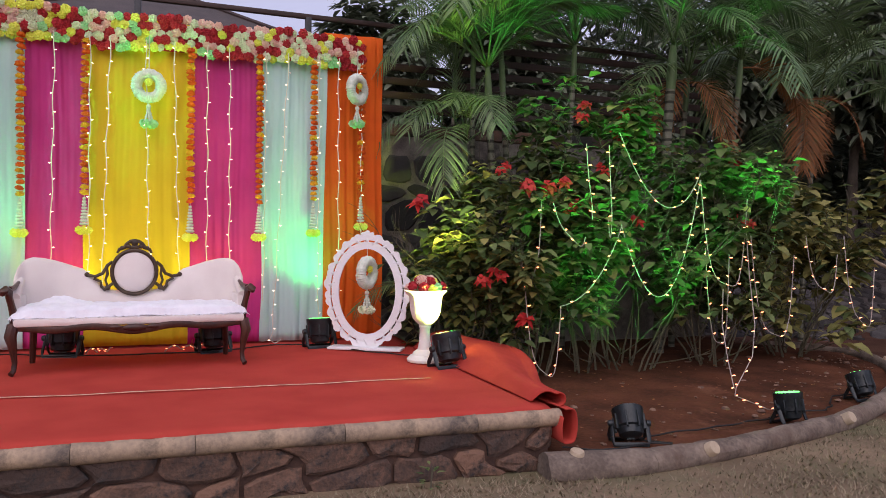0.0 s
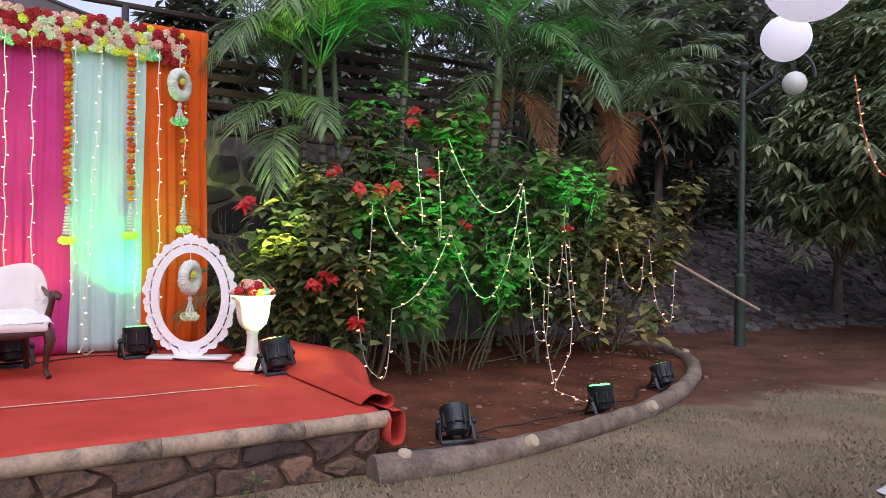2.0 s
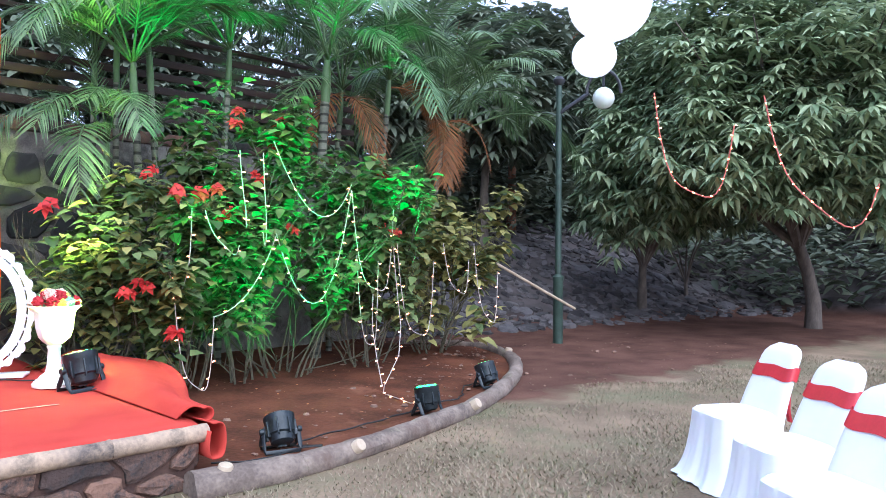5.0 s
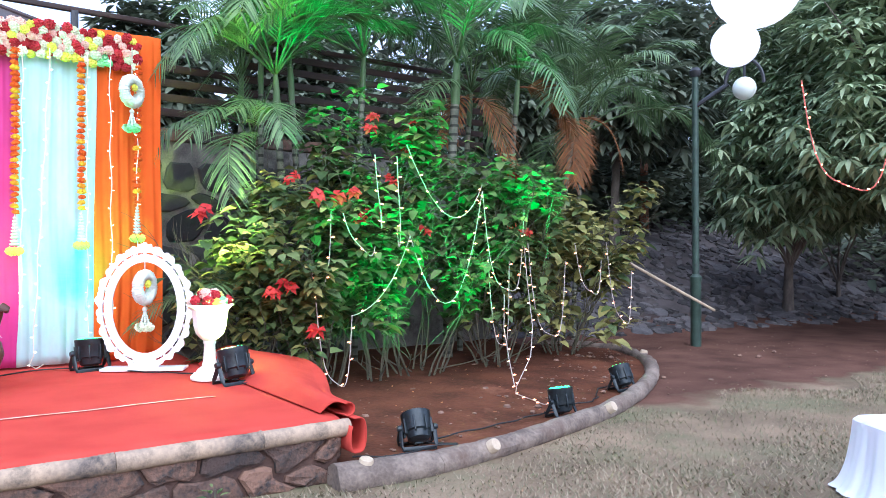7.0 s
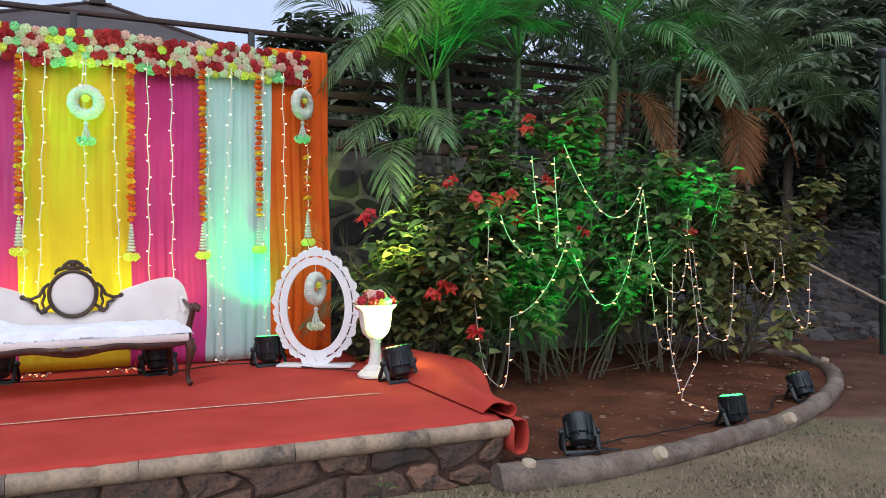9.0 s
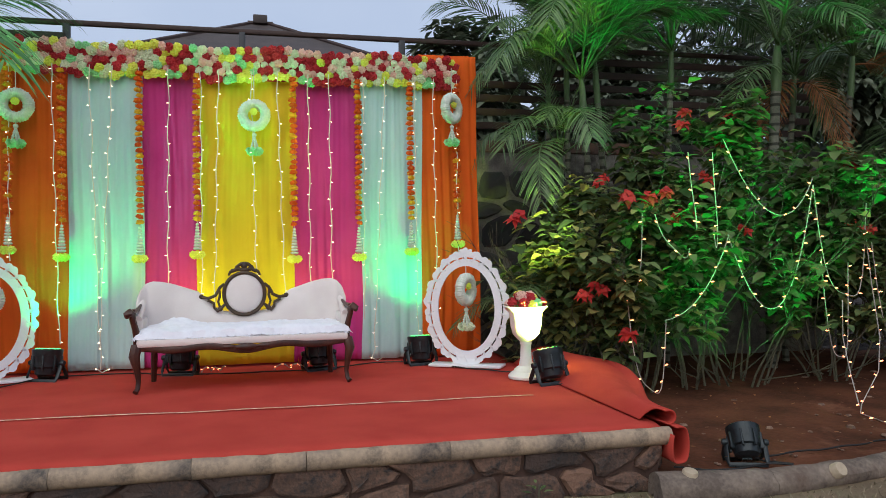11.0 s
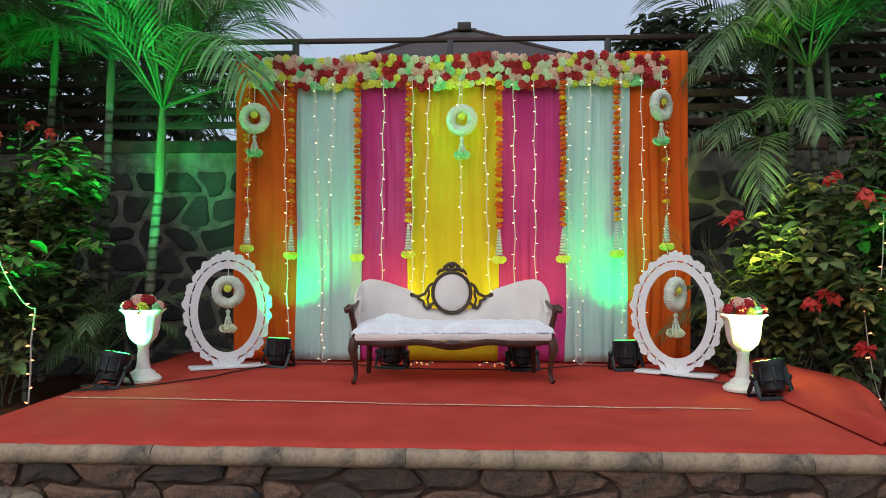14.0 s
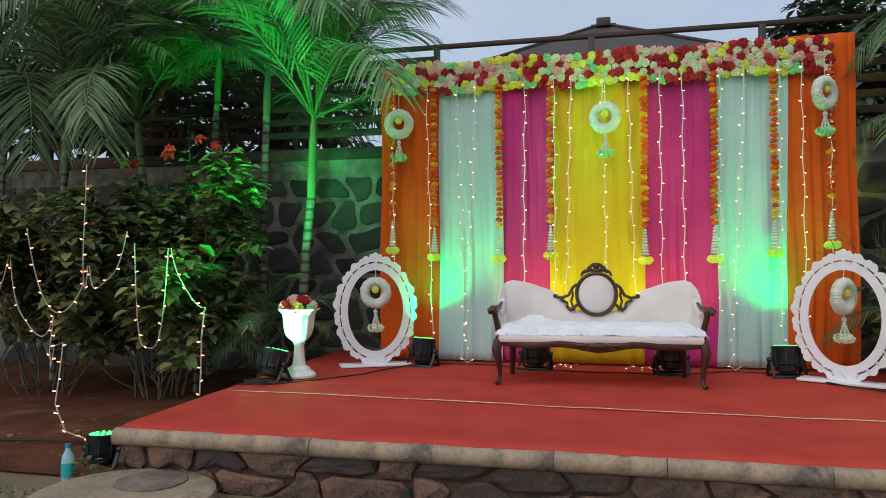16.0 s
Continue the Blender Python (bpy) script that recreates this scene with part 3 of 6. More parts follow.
# ---- plants ----
def frond_mesh(name, length, rise, droop, seed, mat, pairs=46, leaf=0.55, bare=0.12):
    """One feather leaf along +x: an arching stalk with narrow leaflets on both sides."""
    rng = random.Random(seed)
    g = Geo()
    pts = []
    for i in range(15):
        t = i / 14
        pts.append(Vector((length * (t - 0.16 * t * t * droop), 0.0, rise * t * (1.3 - 0.3 * t) - droop * length * 0.52 * t ** 2.3)))
    g.tube(pts, [0.016 * (1 - 0.85 * i / 14) + 0.002 for i in range(15)], 5)
    for k in range(pairs):
        t = bare + (1 - bare) * (k + 0.5) / pairs
        i = min(int(t * 14), 13)
        p = pts[i].lerp(pts[i + 1], t * 14 - i)
        d = (pts[i + 1] - pts[i]).normalized()
        ln = leaf * (math.sin(math.pi * (0.12 + 0.80 * t)) ** 0.7) * rng.uniform(0.85, 1.1)
        for s in (-1, 1):
            if rng.random() < 0.04:
                continue
            out = (d * (0.55 + 0.5 * t) + Vector((0, s * 0.85, 0)) + Vector((0, 0, 0.32 * (1 - t) + rng.uniform(-0.12, 0.12)))).normalized()
            w = 0.026 * rng.uniform(0.8, 1.2)
            wide = d.cross(out).cross(out).normalized()
            sag = ln * (0.2 + 0.3 * t) * rng.uniform(0.7, 1.4)
            rows = []
            for q, kk in ((0.0, 0.35), (0.3, 1.0), (0.65, 0.75), (1.0, 0.05)):
                c = p + out * ln * q + Vector((0, 0, -sag * q * q))
                rows += [c - wide * w * 0.5 * kk, c + wide * w * 0.5 * kk]
            g.add(rows, [(0, 1, 3, 2), (2, 3, 5, 4), (4, 5, 7, 6)])
    return g.mesh(name, mat)


FRONDS = [frond_mesh("frond", 2.4, r * 1.4, d * 0.9, 10 + k, M["frond"], pairs=36, leaf=0.60, bare=0.16) for k, (r, d) in enumerate([(1.15, 0.9), (0.9, 1.15), (1.35, 0.75), (0.6, 1.35), (1.0, 1.0)])]
ARCHED = [frond_mesh("frond", 2.5, r * 1.45, d * 1.12, 20 + k, M["frond"], pairs=40, leaf=0.62, bare=0.2) for k, (r, d) in enumerate([(1.1, 0.95), (0.95, 1.1), (1.2, 1.0)])]
DRY = [frond_mesh("frond", 1.45, r, d, 30 + k, M["frond_dry"], pairs=38) for k, (r, d) in enumerate([(0.25, 1.6), (0.1, 1.9)])]


def palm(x, y, height, lean=(0.0, 0.0), thick=0.05, count=9, size=1.0, dry=0, seed=0, spread=(15, 85), label="areca palm with a ringed pale trunk and arching green fronds", ring=True, bole=0.86, aimed=()):
    rng = random.Random(seed)
    z0 = 0.05
    t = thing("palm_tree", pose(x, y, z0), label, "palm tree", "palms along the wall")
    pts, rad = [], []
    n = 34
    for i in range(n + 1):
        q = i / n
        pts.append((lean[0] * q * q, lean[1] * q * q, height * bole * q - 0.06 * (i == 0)))
        rad.append(thick * 0.72 * (1.2 - 0.2 * q) * (1.10 if (i % 3 == 0 and ring) else 1.0))
    part("trunk", Geo().tube(pts, rad, 10), M["palm_trunk"], t)
    top = Vector(pts[-1])
    tip = Vector((lean[0] * 1.25, lean[1] * 1.25, height))
    part("crownshaft", Geo().tube([top - Vector((0, 0, 0.03)), top.lerp(tip, 0.25), top.lerp(tip, 0.7), tip], [thick * 0.75, thick * 0.85, thick * 0.7, thick * 0.4], 10), M["crownshaft"], t)
    for k in range(count):
        a = 360 * k / count * 1.0 + rng.uniform(-18, 18)
        lift = rng.uniform(*spread)
        s = size * rng.uniform(0.8, 1.1)
        me = (FRONDS + ARCHED)[rng.randrange(len(FRONDS) + len(ARCHED))]
        part("frond", me, None, t, m=Matrix.Translation(tip - Vector((0, 0, 0.05))) @ pose(0, 0, 0, rng.uniform(-14, 14), -lift + 14, a) @ Matrix.Diagonal((s, s, s, 1)))
    for k, (a, lift, s) in enumerate(aimed):
        part("frond", ARCHED[k % len(ARCHED)], None, t, m=Matrix.Translation(tip - Vector((0, 0, 0.05))) @ pose(0, 0, 0, rng.uniform(-8, 8), -lift + 14, a) @ Matrix.Diagonal((s, s, s, 1)))
    for k in range(dry):
        me = DRY[k % 2]
        part("frond", me, None, t, "dry brown frond", m=Matrix.Translation(tip - Vector((0, 0, 0.15))) @ pose(0, 0, 0, rng.uniform(-40, 40), 5, rng.uniform(180, 350)) @ Matrix.Diagonal((size * 0.72, size * 0.72, size * 0.72, 1)))
    return t


# beside the stage, in front of the wall
palm(-3.34, 7.55, 2.92, (0.12, 0.0), 0.062, 13, 1.0, seed=3, spread=(0, 71), bole=0.70, label="areca palm with a bright ringed trunk and arching fronds",
     aimed=((172, 30, 0.95), (188, 58, 1.1), (215, 50, 1.0), (10, 40, 0.75), (-20, 55, 0.8), (150, 66, 1.1)))
palm(-3.95, 7.85, 3.5, (0.06, 0.0), 0.055, 13, 1.0, seed=5, spread=(-5, 76), aimed=((190, 30, 0.9),))
palm(-5.2, 7.7, 3.0, (-0.2, 0.0), 0.05, 13, 1.05, seed=8, spread=(-5, 76), aimed=((200, 25, 0.9), (345, 35, 0.9)))
palm(-6.3, 7.4, 2.8, (0.15, 0), 0.05, 12, 1.1, seed=9, spread=(0, 76), aimed=((-20, 30, 0.9),))
palm(-7.6, 7.9, 3.4, (0.15, 0), 0.05, 13, 1.2, seed=11, spread=(-10, 76))
palm(-4.75, 8.1, 3.8, (0.1, 0.0), 0.05, 13, 1.1, dry=1, seed=12, spread=(-5, 76))
palm(3.12, 8.0, 2.5, (0.02, 0.0), 0.04, 3, 0.6, seed=13, spread=(25, 60), label="young palm with fronds drooping before the stone wall",
     aimed=((200, 2, 0.6), (238, -6, 0.66), (262, 6, 0.66), (330, 12, 0.6), (222, 18, 0.62)))
palm(3.08, 8.25, 3.35, (0.02, 0.0), 0.042, 11, 0.72, seed=27, spread=(5, 78))
palm(3.35, 8.3, 3.7, (0.0, 0.0), 0.042, 10, 0.95, seed=28, spread=(0, 78))
palm(3.42, 7.75, 3.3, (-0.1, 0.0), 0.05, 9, 0.8, seed=14, spread=(5, 80), aimed=((200, 40, 0.8), (215, 15, 0.75), (335, 30, 0.7)))
palm(3.74, 8.05, 3.6, (-0.12, 0.0), 0.045, 10, 0.9, seed=15, spread=(5, 80), aimed=((185, 35, 0.9), (230, 20, 0.8)))
palm(4.35, 7.9, 3.7, (0.1, 0.0), 0.045, 10, 0.9, seed=17, spread=(5, 80), aimed=((20, 25, 0.8), (200, 20, 0.8)))
palm(5.45, 7.55, 3.70, (0.08, -0.05), 0.072, 7, 0.95, seed=18, spread=(35, 84), label="tall palm with a stout trunk and broad arching fronds",
     aimed=((-12, 18, 0.86), (-24, 54, 1.0), (196, 34, 0.9), (-40, 0, 0.62)))
palm(5.9, 7.9, 3.5, (0.15, 0.0), 0.045, 9, 0.9, dry=2, seed=20, spread=(0, 78))
palm(6.75, 8.0, 3.8, (0.2, 0.0), 0.05, 10, 1.0, dry=1, seed=21, spread=(0, 78), aimed=((-20, 15, 0.8), (200, 20, 0.8)))
palm(7.75, 8.0, 3.5, (0.4, 0.1), 0.055, 10, 1.0, dry=2, seed=24, spread=(-5, 75), aimed=((-10, 12, 0.85),))
palm(8.6, 8.5, 3.3, (0.2, 0.0), 0.045, 10, 1.0, dry=1, seed=25, spread=(-5, 70), aimed=((0, 15, 0.8),))
palm(-3.62, 7.25, 0.5, (0.02, 0.0), 0.03, 11, 0.42, seed=31, spread=(5, 75), label="young palm seedling with low feathery fronds", ring=False)
palm(-4.25, 7.0, 0.6, (0.02, 0.0), 0.03, 10, 0.5, seed=32, spread=(5, 75), label="young palm seedling with low feathery fronds", ring=False)
palm(2.62, 7.5, 0.7, (0.02, 0.0), 0.03, 10, 0.5, seed=33, spread=(10, 75), label="young palm seedling with low feathery fronds", ring=False)


def bract_mesh(seed):
    rng = random.Random(seed)
    g = Geo()
    for ring, (n, ln, up) in enumerate(((6, 0.105, -0.25), (5, 0.07, 0.35))):
        for k in range(n):
            a = 2 * math.pi * (k + 0.5 * ring) / n + rng.uniform(-0.3, 0.3)
            d = Vector((math.cos(a), math.sin(a), up + rng.uniform(-0.4, 0.3))).normalized()
            s = Vector((-math.sin(a), math.cos(a), rng.uniform(-0.3, 0.3)))
            q = ln * rng.uniform(0.65, 1.15)
            w = rng.uniform(0.024, 0.034)
            p = [d * 0.008, d * q * 0.5 - s * w, d * q * 0.5 + s * w, d * q + Vector((0, 0, -0.03)), d * q * 0.5 + Vector((0, 0, -0.01))]
            g.add(p, [(0, 1, 4), (0, 4, 2), (1, 3, 4), (4, 3, 2)])
    return g.mesh("flower", M["bract"])


BRACT = [bract_mesh(1), bract_mesh(2)]


def bush(name, x, y, reach, height, stems, leaves, seed, label, flowers=(), leaf_len=0.145, low=0.12, yellow=0.2, depth=0.75, skew=0.0):
    """A shrub of many bare stems that fork upwards, leaves in whorls round the upper twigs, and red flower heads."""
    rng = random.Random(seed)
    t = thing(name, pose(x, y, 0.06), label, "shrub")
    wood = Geo()
    tips = []

    def grow(p, d, ln, r, level):
        pts, q = [p.copy()], p.copy()
        for i in range(5):
            d = (d + Vector((rng.uniform(-0.22, 0.22), rng.uniform(-0.22, 0.22), rng.uniform(-0.05, 0.14)))).normalized()
            q = q + d * ln / 5
            pts.append(q.copy())
            if (q.z > height * low and level > 0) or (level > 1 and q.z > 0.72):
                tips.append((q.copy(), d.copy()))
        wood.tube(pts, [r * (1 - 0.12 * i) for i in range(6)], 5)
        if level < 3:
            for _ in range(rng.choice((2, 3))):
                i = rng.randrange(2, 6)
                grow(pts[i], (d + Vector((rng.uniform(-0.9, 0.9), rng.uniform(-0.8, 0.8), rng.uniform(-0.1, 0.5)))).normalized(), ln * rng.uniform(0.5, 0.8), r * 0.6, level + 1)

    for k in range(stems):
        a = 2 * math.pi * (k + rng.random()) / stems
        base = Vector((rng.uniform(0.06, 0.26) * reach * math.cos(a), 0.22 * reach * math.sin(a) * depth, -0.05))
        out = Vector((math.cos(a) * reach / height * rng.uniform(0.6, 1.5) + skew, math.sin(a) * reach / height * 0.6 * depth, 1.0)).normalized()
        grow(base, out, height * rng.uniform(0.42, 0.6), 0.013, 0)
        if k % 3 == 1:
            side = Vector((math.cos(a), math.sin(a) * depth - 0.3, rng.uniform(0.25, 0.6))).normalized()
            grow(base + Vector((0, 0, 0.12)), side, reach * rng.uniform(0.5, 0.75), 0.009, 1)
    part("branchwork", wood, M["twig"], t)
    tips = [q for q in tips if abs(q[0].x - skew * height * 0.4) < reach * 1.05 and q[0].z < height * 1.02 and abs(q[0].y) < reach * depth]
    tips = [q for q in tips if noise.noise(Vector((q[0].x + x, q[0].y + y, q[0].z)) * 2.6) > -0.16]
    P, D, N, L, W = [], [], [], [], []
    for k in range(leaves):
        p, d = tips[rng.randrange(len(tips))]
        a, e = rng.uniform(0, 2 * math.pi), rng.uniform(-0.3, 0.6)
        out = Vector((math.cos(a), math.sin(a), e))
        P.append(p + Vector((rng.gauss(0, 0.06), rng.gauss(0, 0.06), rng.gauss(0, 0.05))) + out * 0.03)
        D.append(out)
        N.append(Vector((rng.uniform(-0.4, 0.4), rng.uniform(-0.4, 0.4), 1)))
        s = leaf_len * rng.uniform(0.65, 1.2)
        L.append(s)
        W.append(s * rng.uniform(0.56, 0.78))
    order = sorted(range(len(P)), key=lambda i: P[i][2] - 0.3 * P[i][0])
    hi = [order[i] for i in range(len(order)) if (i * 7919) % 1000 < 1000 * (1 - yellow)]
    lo = [order[i] for i in range(len(order)) if (i * 7919) % 1000 >= 1000 * (1 - yellow)]
    for sel, mat, lab in ((hi, M["leaf"], ""), (lo, M["leaf_yellow"], "yellowing leaves")):
        if sel:
            part("foliage", leaf_cloud("foliage", [P[i] for i in sel], [D[i] for i in sel], [N[i] for i in sel], [L[i] for i in sel], [W[i] for i in sel], mat, droop=0.4), None, t, lab)
    for fx, fy, fz, s in flowers:
        for q in range(2):
            off = Vector((rng.uniform(-0.07, 0.07), rng.uniform(-0.05, 0.05), rng.uniform(-0.05, 0.05))) * q
            part("flower", BRACT[q], None, t, "red flower head", m=Matrix.Translation(off) @ Matrix.Translation((fx - x, fy - y, fz - 0.06)) @ pose(0, 0, 0, rng.uniform(20, 65), rng.uniform(-20, 20), rng.uniform(-40, 40)) @ Matrix.Diagonal((s * 0.85, s * 0.85, s * 0.85, 1)))
    return t


bush("flowering_bush", 3.35, 6.75, 0.95, 2.0, 10, 3300, 41, "leafy bush with red flower heads and yellowing leaves",
     [(2.05, 6.35, 1.72, 1.1), (2.98, 6.5, 2.1, 1.0), (3.05, 6.2, 1.9, 1.3), (3.25, 6.2, 1.92, 1.3), (3.42, 6.2, 1.95, 1.1), (2.75, 6.1, 1.1, 1.0), (2.6, 6.2, 1.06, 1.0), (3.0, 6.1, 0.72, 1.3), (3.5, 6.2, 1.72, 1.0), (3.62, 6.3, 1.78, 0.9)], yellow=0.25, low=0.24)
bush("flowering_bush", 4.55, 6.85, 1.1, 2.45, 12, 3600, 42, "tall leafy bush with red flowers, washed in green light",
     [(4.22, 6.5, 2.52, 1.5), (3.72, 6.4, 2.6, 1.0), (4.02, 6.5, 2.1, 1.0), (3.85, 6.4, 1.75, 1.0), (4.3, 6.3, 1.6, 0.8)], yellow=0.08, low=0.24)
bush("flowering_bush", 3.98, 6.75, 0.55, 2.85, 6, 1500, 48, "slender leafy bush rising above its neighbours, tipped with red flowers",
     [(4.25, 6.5, 2.66, 1.1), (3.75, 6.45, 2.72, 1.0)], yellow=0.12, low=0.4)
bush("flowering_bush", 5.6, 6.85, 0.95, 2.25, 10, 3100, 43, "leafy bush with a few red flowers, washed in green light",
     [(5.55, 6.5, 2.25, 1.2), (5.45, 6.3, 1.68, 1.1), (5.65, 6.3, 1.62, 1.1)], yellow=0.08, low=0.24)
bush("leafy_bush", 2.72, 6.95, 0.55, 1.35, 8, 1500, 47, "low yellowish green bush beside the stage", yellow=0.5, low=0.1)
bush("leafy_bush", 7.0, 7.15, 1.0, 2.2, 13, 2600, 44, "dull green bush with pale yellowish leaves", leaf_len=0.18, yellow=0.8)
bush("leafy_bush", -4.5, 6.78, 1.05, 2.3, 12, 6500, 45, "dark green bush with bare twiggy stems below", [(-4.75, 6.6, 2.35, 1.1), (-4.3, 6.6, 2.5, 1.1), (-4.05, 6.7, 2.6, 0.9), (-3.85, 6.7, 2.52, 0.9)], yellow=0.3, low=0.2)
bush("leafy_bush", -5.75, 6.65, 1.0, 1.95, 11, 5200, 46, "dark green bush with twiggy stems", yellow=0.3, low=0.3)


def grown_tree(name, x, y, crown, radii, trunk, seed, label, clumps=900, leaf_len=0.27, leaf_w=0.068, per=11, mat="mango", bark="bark", limbs=9, sag=0.4, width=0.17):
    """A tree: tapered trunk, forking limbs that reach the crown, and clumps of narrow drooping leaves with gaps between."""
    rng = random.Random(seed)
    z0 = bank(x, y)
    t = thing(name, pose(x, y, z0 - 0.05), label, "tree")
    c = Vector(crown) - Vector((x, y, z0 - 0.05))
    fork = Vector((c.x * 0.25, c.y * 0.25, trunk))
    part("trunk", Geo().tube([(0, 0, -0.1), (0.02, 0, trunk * 0.35), (c.x * 0.1, c.y * 0.1, trunk * 0.7), fork], [width * 1.25, width, width * 0.85, width * 0.8], 10), M[bark], t)
    for k in range(limbs):
        a = 2 * math.pi * k / limbs + rng.uniform(-0.3, 0.3)
        end = c + Vector((radii[0] * 0.75 * math.cos(a), radii[1] * 0.75 * math.sin(a), rng.uniform(-0.5, 0.6) * radii[2]))
        mid = fork.lerp(end, 0.5) + Vector((rng.uniform(-0.2, 0.2), rng.uniform(-0.2, 0.2), 0.25))
        part("limb", Geo().tube([fork - Vector((0, 0, 0.05)), fork.lerp(mid, 0.5) + Vector((0, 0, 0.1)), mid, mid.lerp(end, 0.55), end], [width * 0.55, width * 0.42, width * 0.3, width * 0.2, width * 0.06], 6), M[bark], t)
    P, D, N, L, W = [], [], [], [], []
    for k in range(clumps):
        while True:
            d = Vector((rng.gauss(0, 1), rng.gauss(0, 1), rng.gauss(0, 1))).normalized()
            if d.z > -0.75:
                break
        lump = 0.80 + 0.34 * noise.noise(d * 2.1 + Vector((seed, 0, 0))) + 0.16 * noise.noise(d * 5.0 + Vector((0, seed, 0)))
        r = lump * (rng.random() ** 0.28 if k % 3 else rng.uniform(0.5, 0.9))
        p = c + Vector((d.x * radii[0], d.y * radii[1], d.z * radii[2])) * r
        for i in range(per):
            a = 2 * math.pi * (i + rng.random() * 0.6) / per
            e = rng.uniform(-0.6, 0.45)
            o = Vector((math.cos(a), math.sin(a), e)) + d * 0.35
            P.append(p + o * 0.03)
            D.append(o)
            N.append((rng.uniform(-0.3, 0.3), rng.uniform(-0.3, 0.3), 1))
            s = leaf_len * rng.uniform(0.7, 1.2)
            L.append(s)
            W.append(leaf_w * rng.uniform(0.8, 1.2))
    part("crown", leaf_cloud("crown", P, D, N, L, W, M[mat], droop=sag), None, t)
    return t


grown_tree("mango_tree", 15.0, 5.0, (14.0, 5.7, 3.75), (3.7, 4.1, 3.2), 1.6, 51, "broad mango tree with drooping dark green leaves", clumps=4600, leaf_len=0.29, leaf_w=0.078, width=0.135)
grown_tree("mango_tree", 14.3, 8.2, (13.8, 7.8, 2.9), (1.7, 1.7, 1.8), 1.0, 52, "smaller dark green mango tree on the bank", clumps=1100, leaf_len=0.28, leaf_w=0.076, width=0.1)
grown_tree("round_shrub", 16.5, 8.3, (16.5, 8.3, 2.3), (0.75, 0.75, 0.6), 0.4, 53, "small round clipped shrub on the bank", clumps=220, leaf_len=0.14, width=0.05, limbs=5)
for k, (x, y, h, r) in enumerate([(12.6, 11.2, 5.2, 1.9), (14.8, 12.2, 6.0, 2.4), (10.6, 12.6, 4.6, 1.8), (15.5, 15.5, 7.0, 3.2), (20.5, 12.5, 7.5, 3.6), (24.0, 8.0, 8.0, 4.0), (18.5, 19.0, 9.0, 4.2), (26.0, 17.0, 10.0, 5.0), (13.0, 22.0, 9.5, 4.5), (22.0, 2.0, 7.0, 3.6)]):
    grown_tree("woodland_tree", x, y, (x + 0.3, y, h * 0.66 + bank(x, y)), (r, r, h * 0.36), h * 0.4, 60 + k, "slender tree with a reddish trunk and hazy foliage", clumps=520, leaf_len=0.42, leaf_w=0.13, per=9, mat="far_leaf", bark="bark_orange" if k % 2 else "bark", limbs=6, width=0.11)
for k, (x, y, h, r) in enumerate([(-6.5, 11.0, 6.5, 3.0), (-10.0, 9.8, 7.5, 3.4), (-13.0, 7.0, 8.0, 3.6), (7.6, 12.4, 5.0, 1.6), (3.0, 12.2, 5.6, 1.2), (5.2, 12.0, 6.0, 1.3)]):
    grown_tree("garden_tree", x, y, (x + 0.2, y, h * 0.64), (r, r, h * 0.4), h * 0.35, 80 + k, "dark leafy tree standing behind the wall", clumps=620, leaf_len=0.3, leaf_w=0.11, per=9, mat="far_leaf", limbs=6, width=0.13)

# ---- carpet ----
g = Geo()
CX0, CX1 = STAGE_X0 + 0.0, STAGE_X1 - 0.02
g.sheet(60, 44, lambda u, v: (CX0 + (CX1 - CX0) * u - 0.1 * v * (1 - u), STAGE_Y0 + 0.03 + 4.0 * v + 0.006 * math.sin(u * 40) * (1 - min(1, v * 30)),
                              STAGE_Z + 0.004 * noise.noise((u * 13, v * 9, 1)) - 0.012 * max(0.0, 1 - v * 60)))
carpet = part("carpet", g, M["carpet"])
carpet.modifiers.new("thickness", "SOLIDIFY").thickness = 0.008
tagged(carpet, "red felt carpet laid over the whole stage", "carpet")

# the loose end of the carpet, turned over the end of the stage and hanging in a roll
fold = thing("carpet_fold", pose(STAGE_X1, STAGE_Y0, STAGE_Z), "loose red carpet end folded over the stage edge", "carpet")
g = Geo()


def draped(u, v):
    # u runs out over the edge, v from the front to the back of the stage; the outer edge curls under
    flat, curl = min(u, 0.8) / 0.8, max(0.0, u - 0.8) / 0.2
    y = 0.16 + 2.45 * v
    out = (0.14 + 0.62 * smooth_step(v * 1.3) - 0.18 * smooth_step((v - 0.75) * 4)) * flat
    lift = 0.10 * math.sin(math.pi * min(1, flat * 1.1)) * (0.5 + 0.8 * v) + 0.03 * math.sin(6 * v + 2 * flat) * flat
    r = 0.045 + 0.015 * math.sin(5 * v)
    th = 4.0 * curl
    return (-0.10 + out + r * math.sin(th), y - 0.12 * flat * (1 - v), 0.012 + lift + 0.045 * flat * flat - r * (1 - math.cos(th)))


g.sheet(40, 34, draped)
o = part("drape", g, M["carpet"], fold)
o.modifiers.new("thickness", "SOLIDIFY").thickness = 0.008
g = Geo()


def rolled(u, v):
    # a loose roll below the front corner, its open end to the front
    a = 1.9 - 5.6 * u
    return (0.065 + (0.075 - 0.012 * u) * math.cos(a) - 0.02 * v, -0.035 + 0.75 * v + 0.02 * math.sin(5 * u), -0.115 + (0.125 - 0.015 * u) * math.sin(a) + 0.012 * math.sin(3 * a))


g.sheet(30, 10, rolled)
o = part("roll", g, M["carpet"], fold)
o.modifiers.new("thickness", "SOLIDIFY").thickness = 0.008

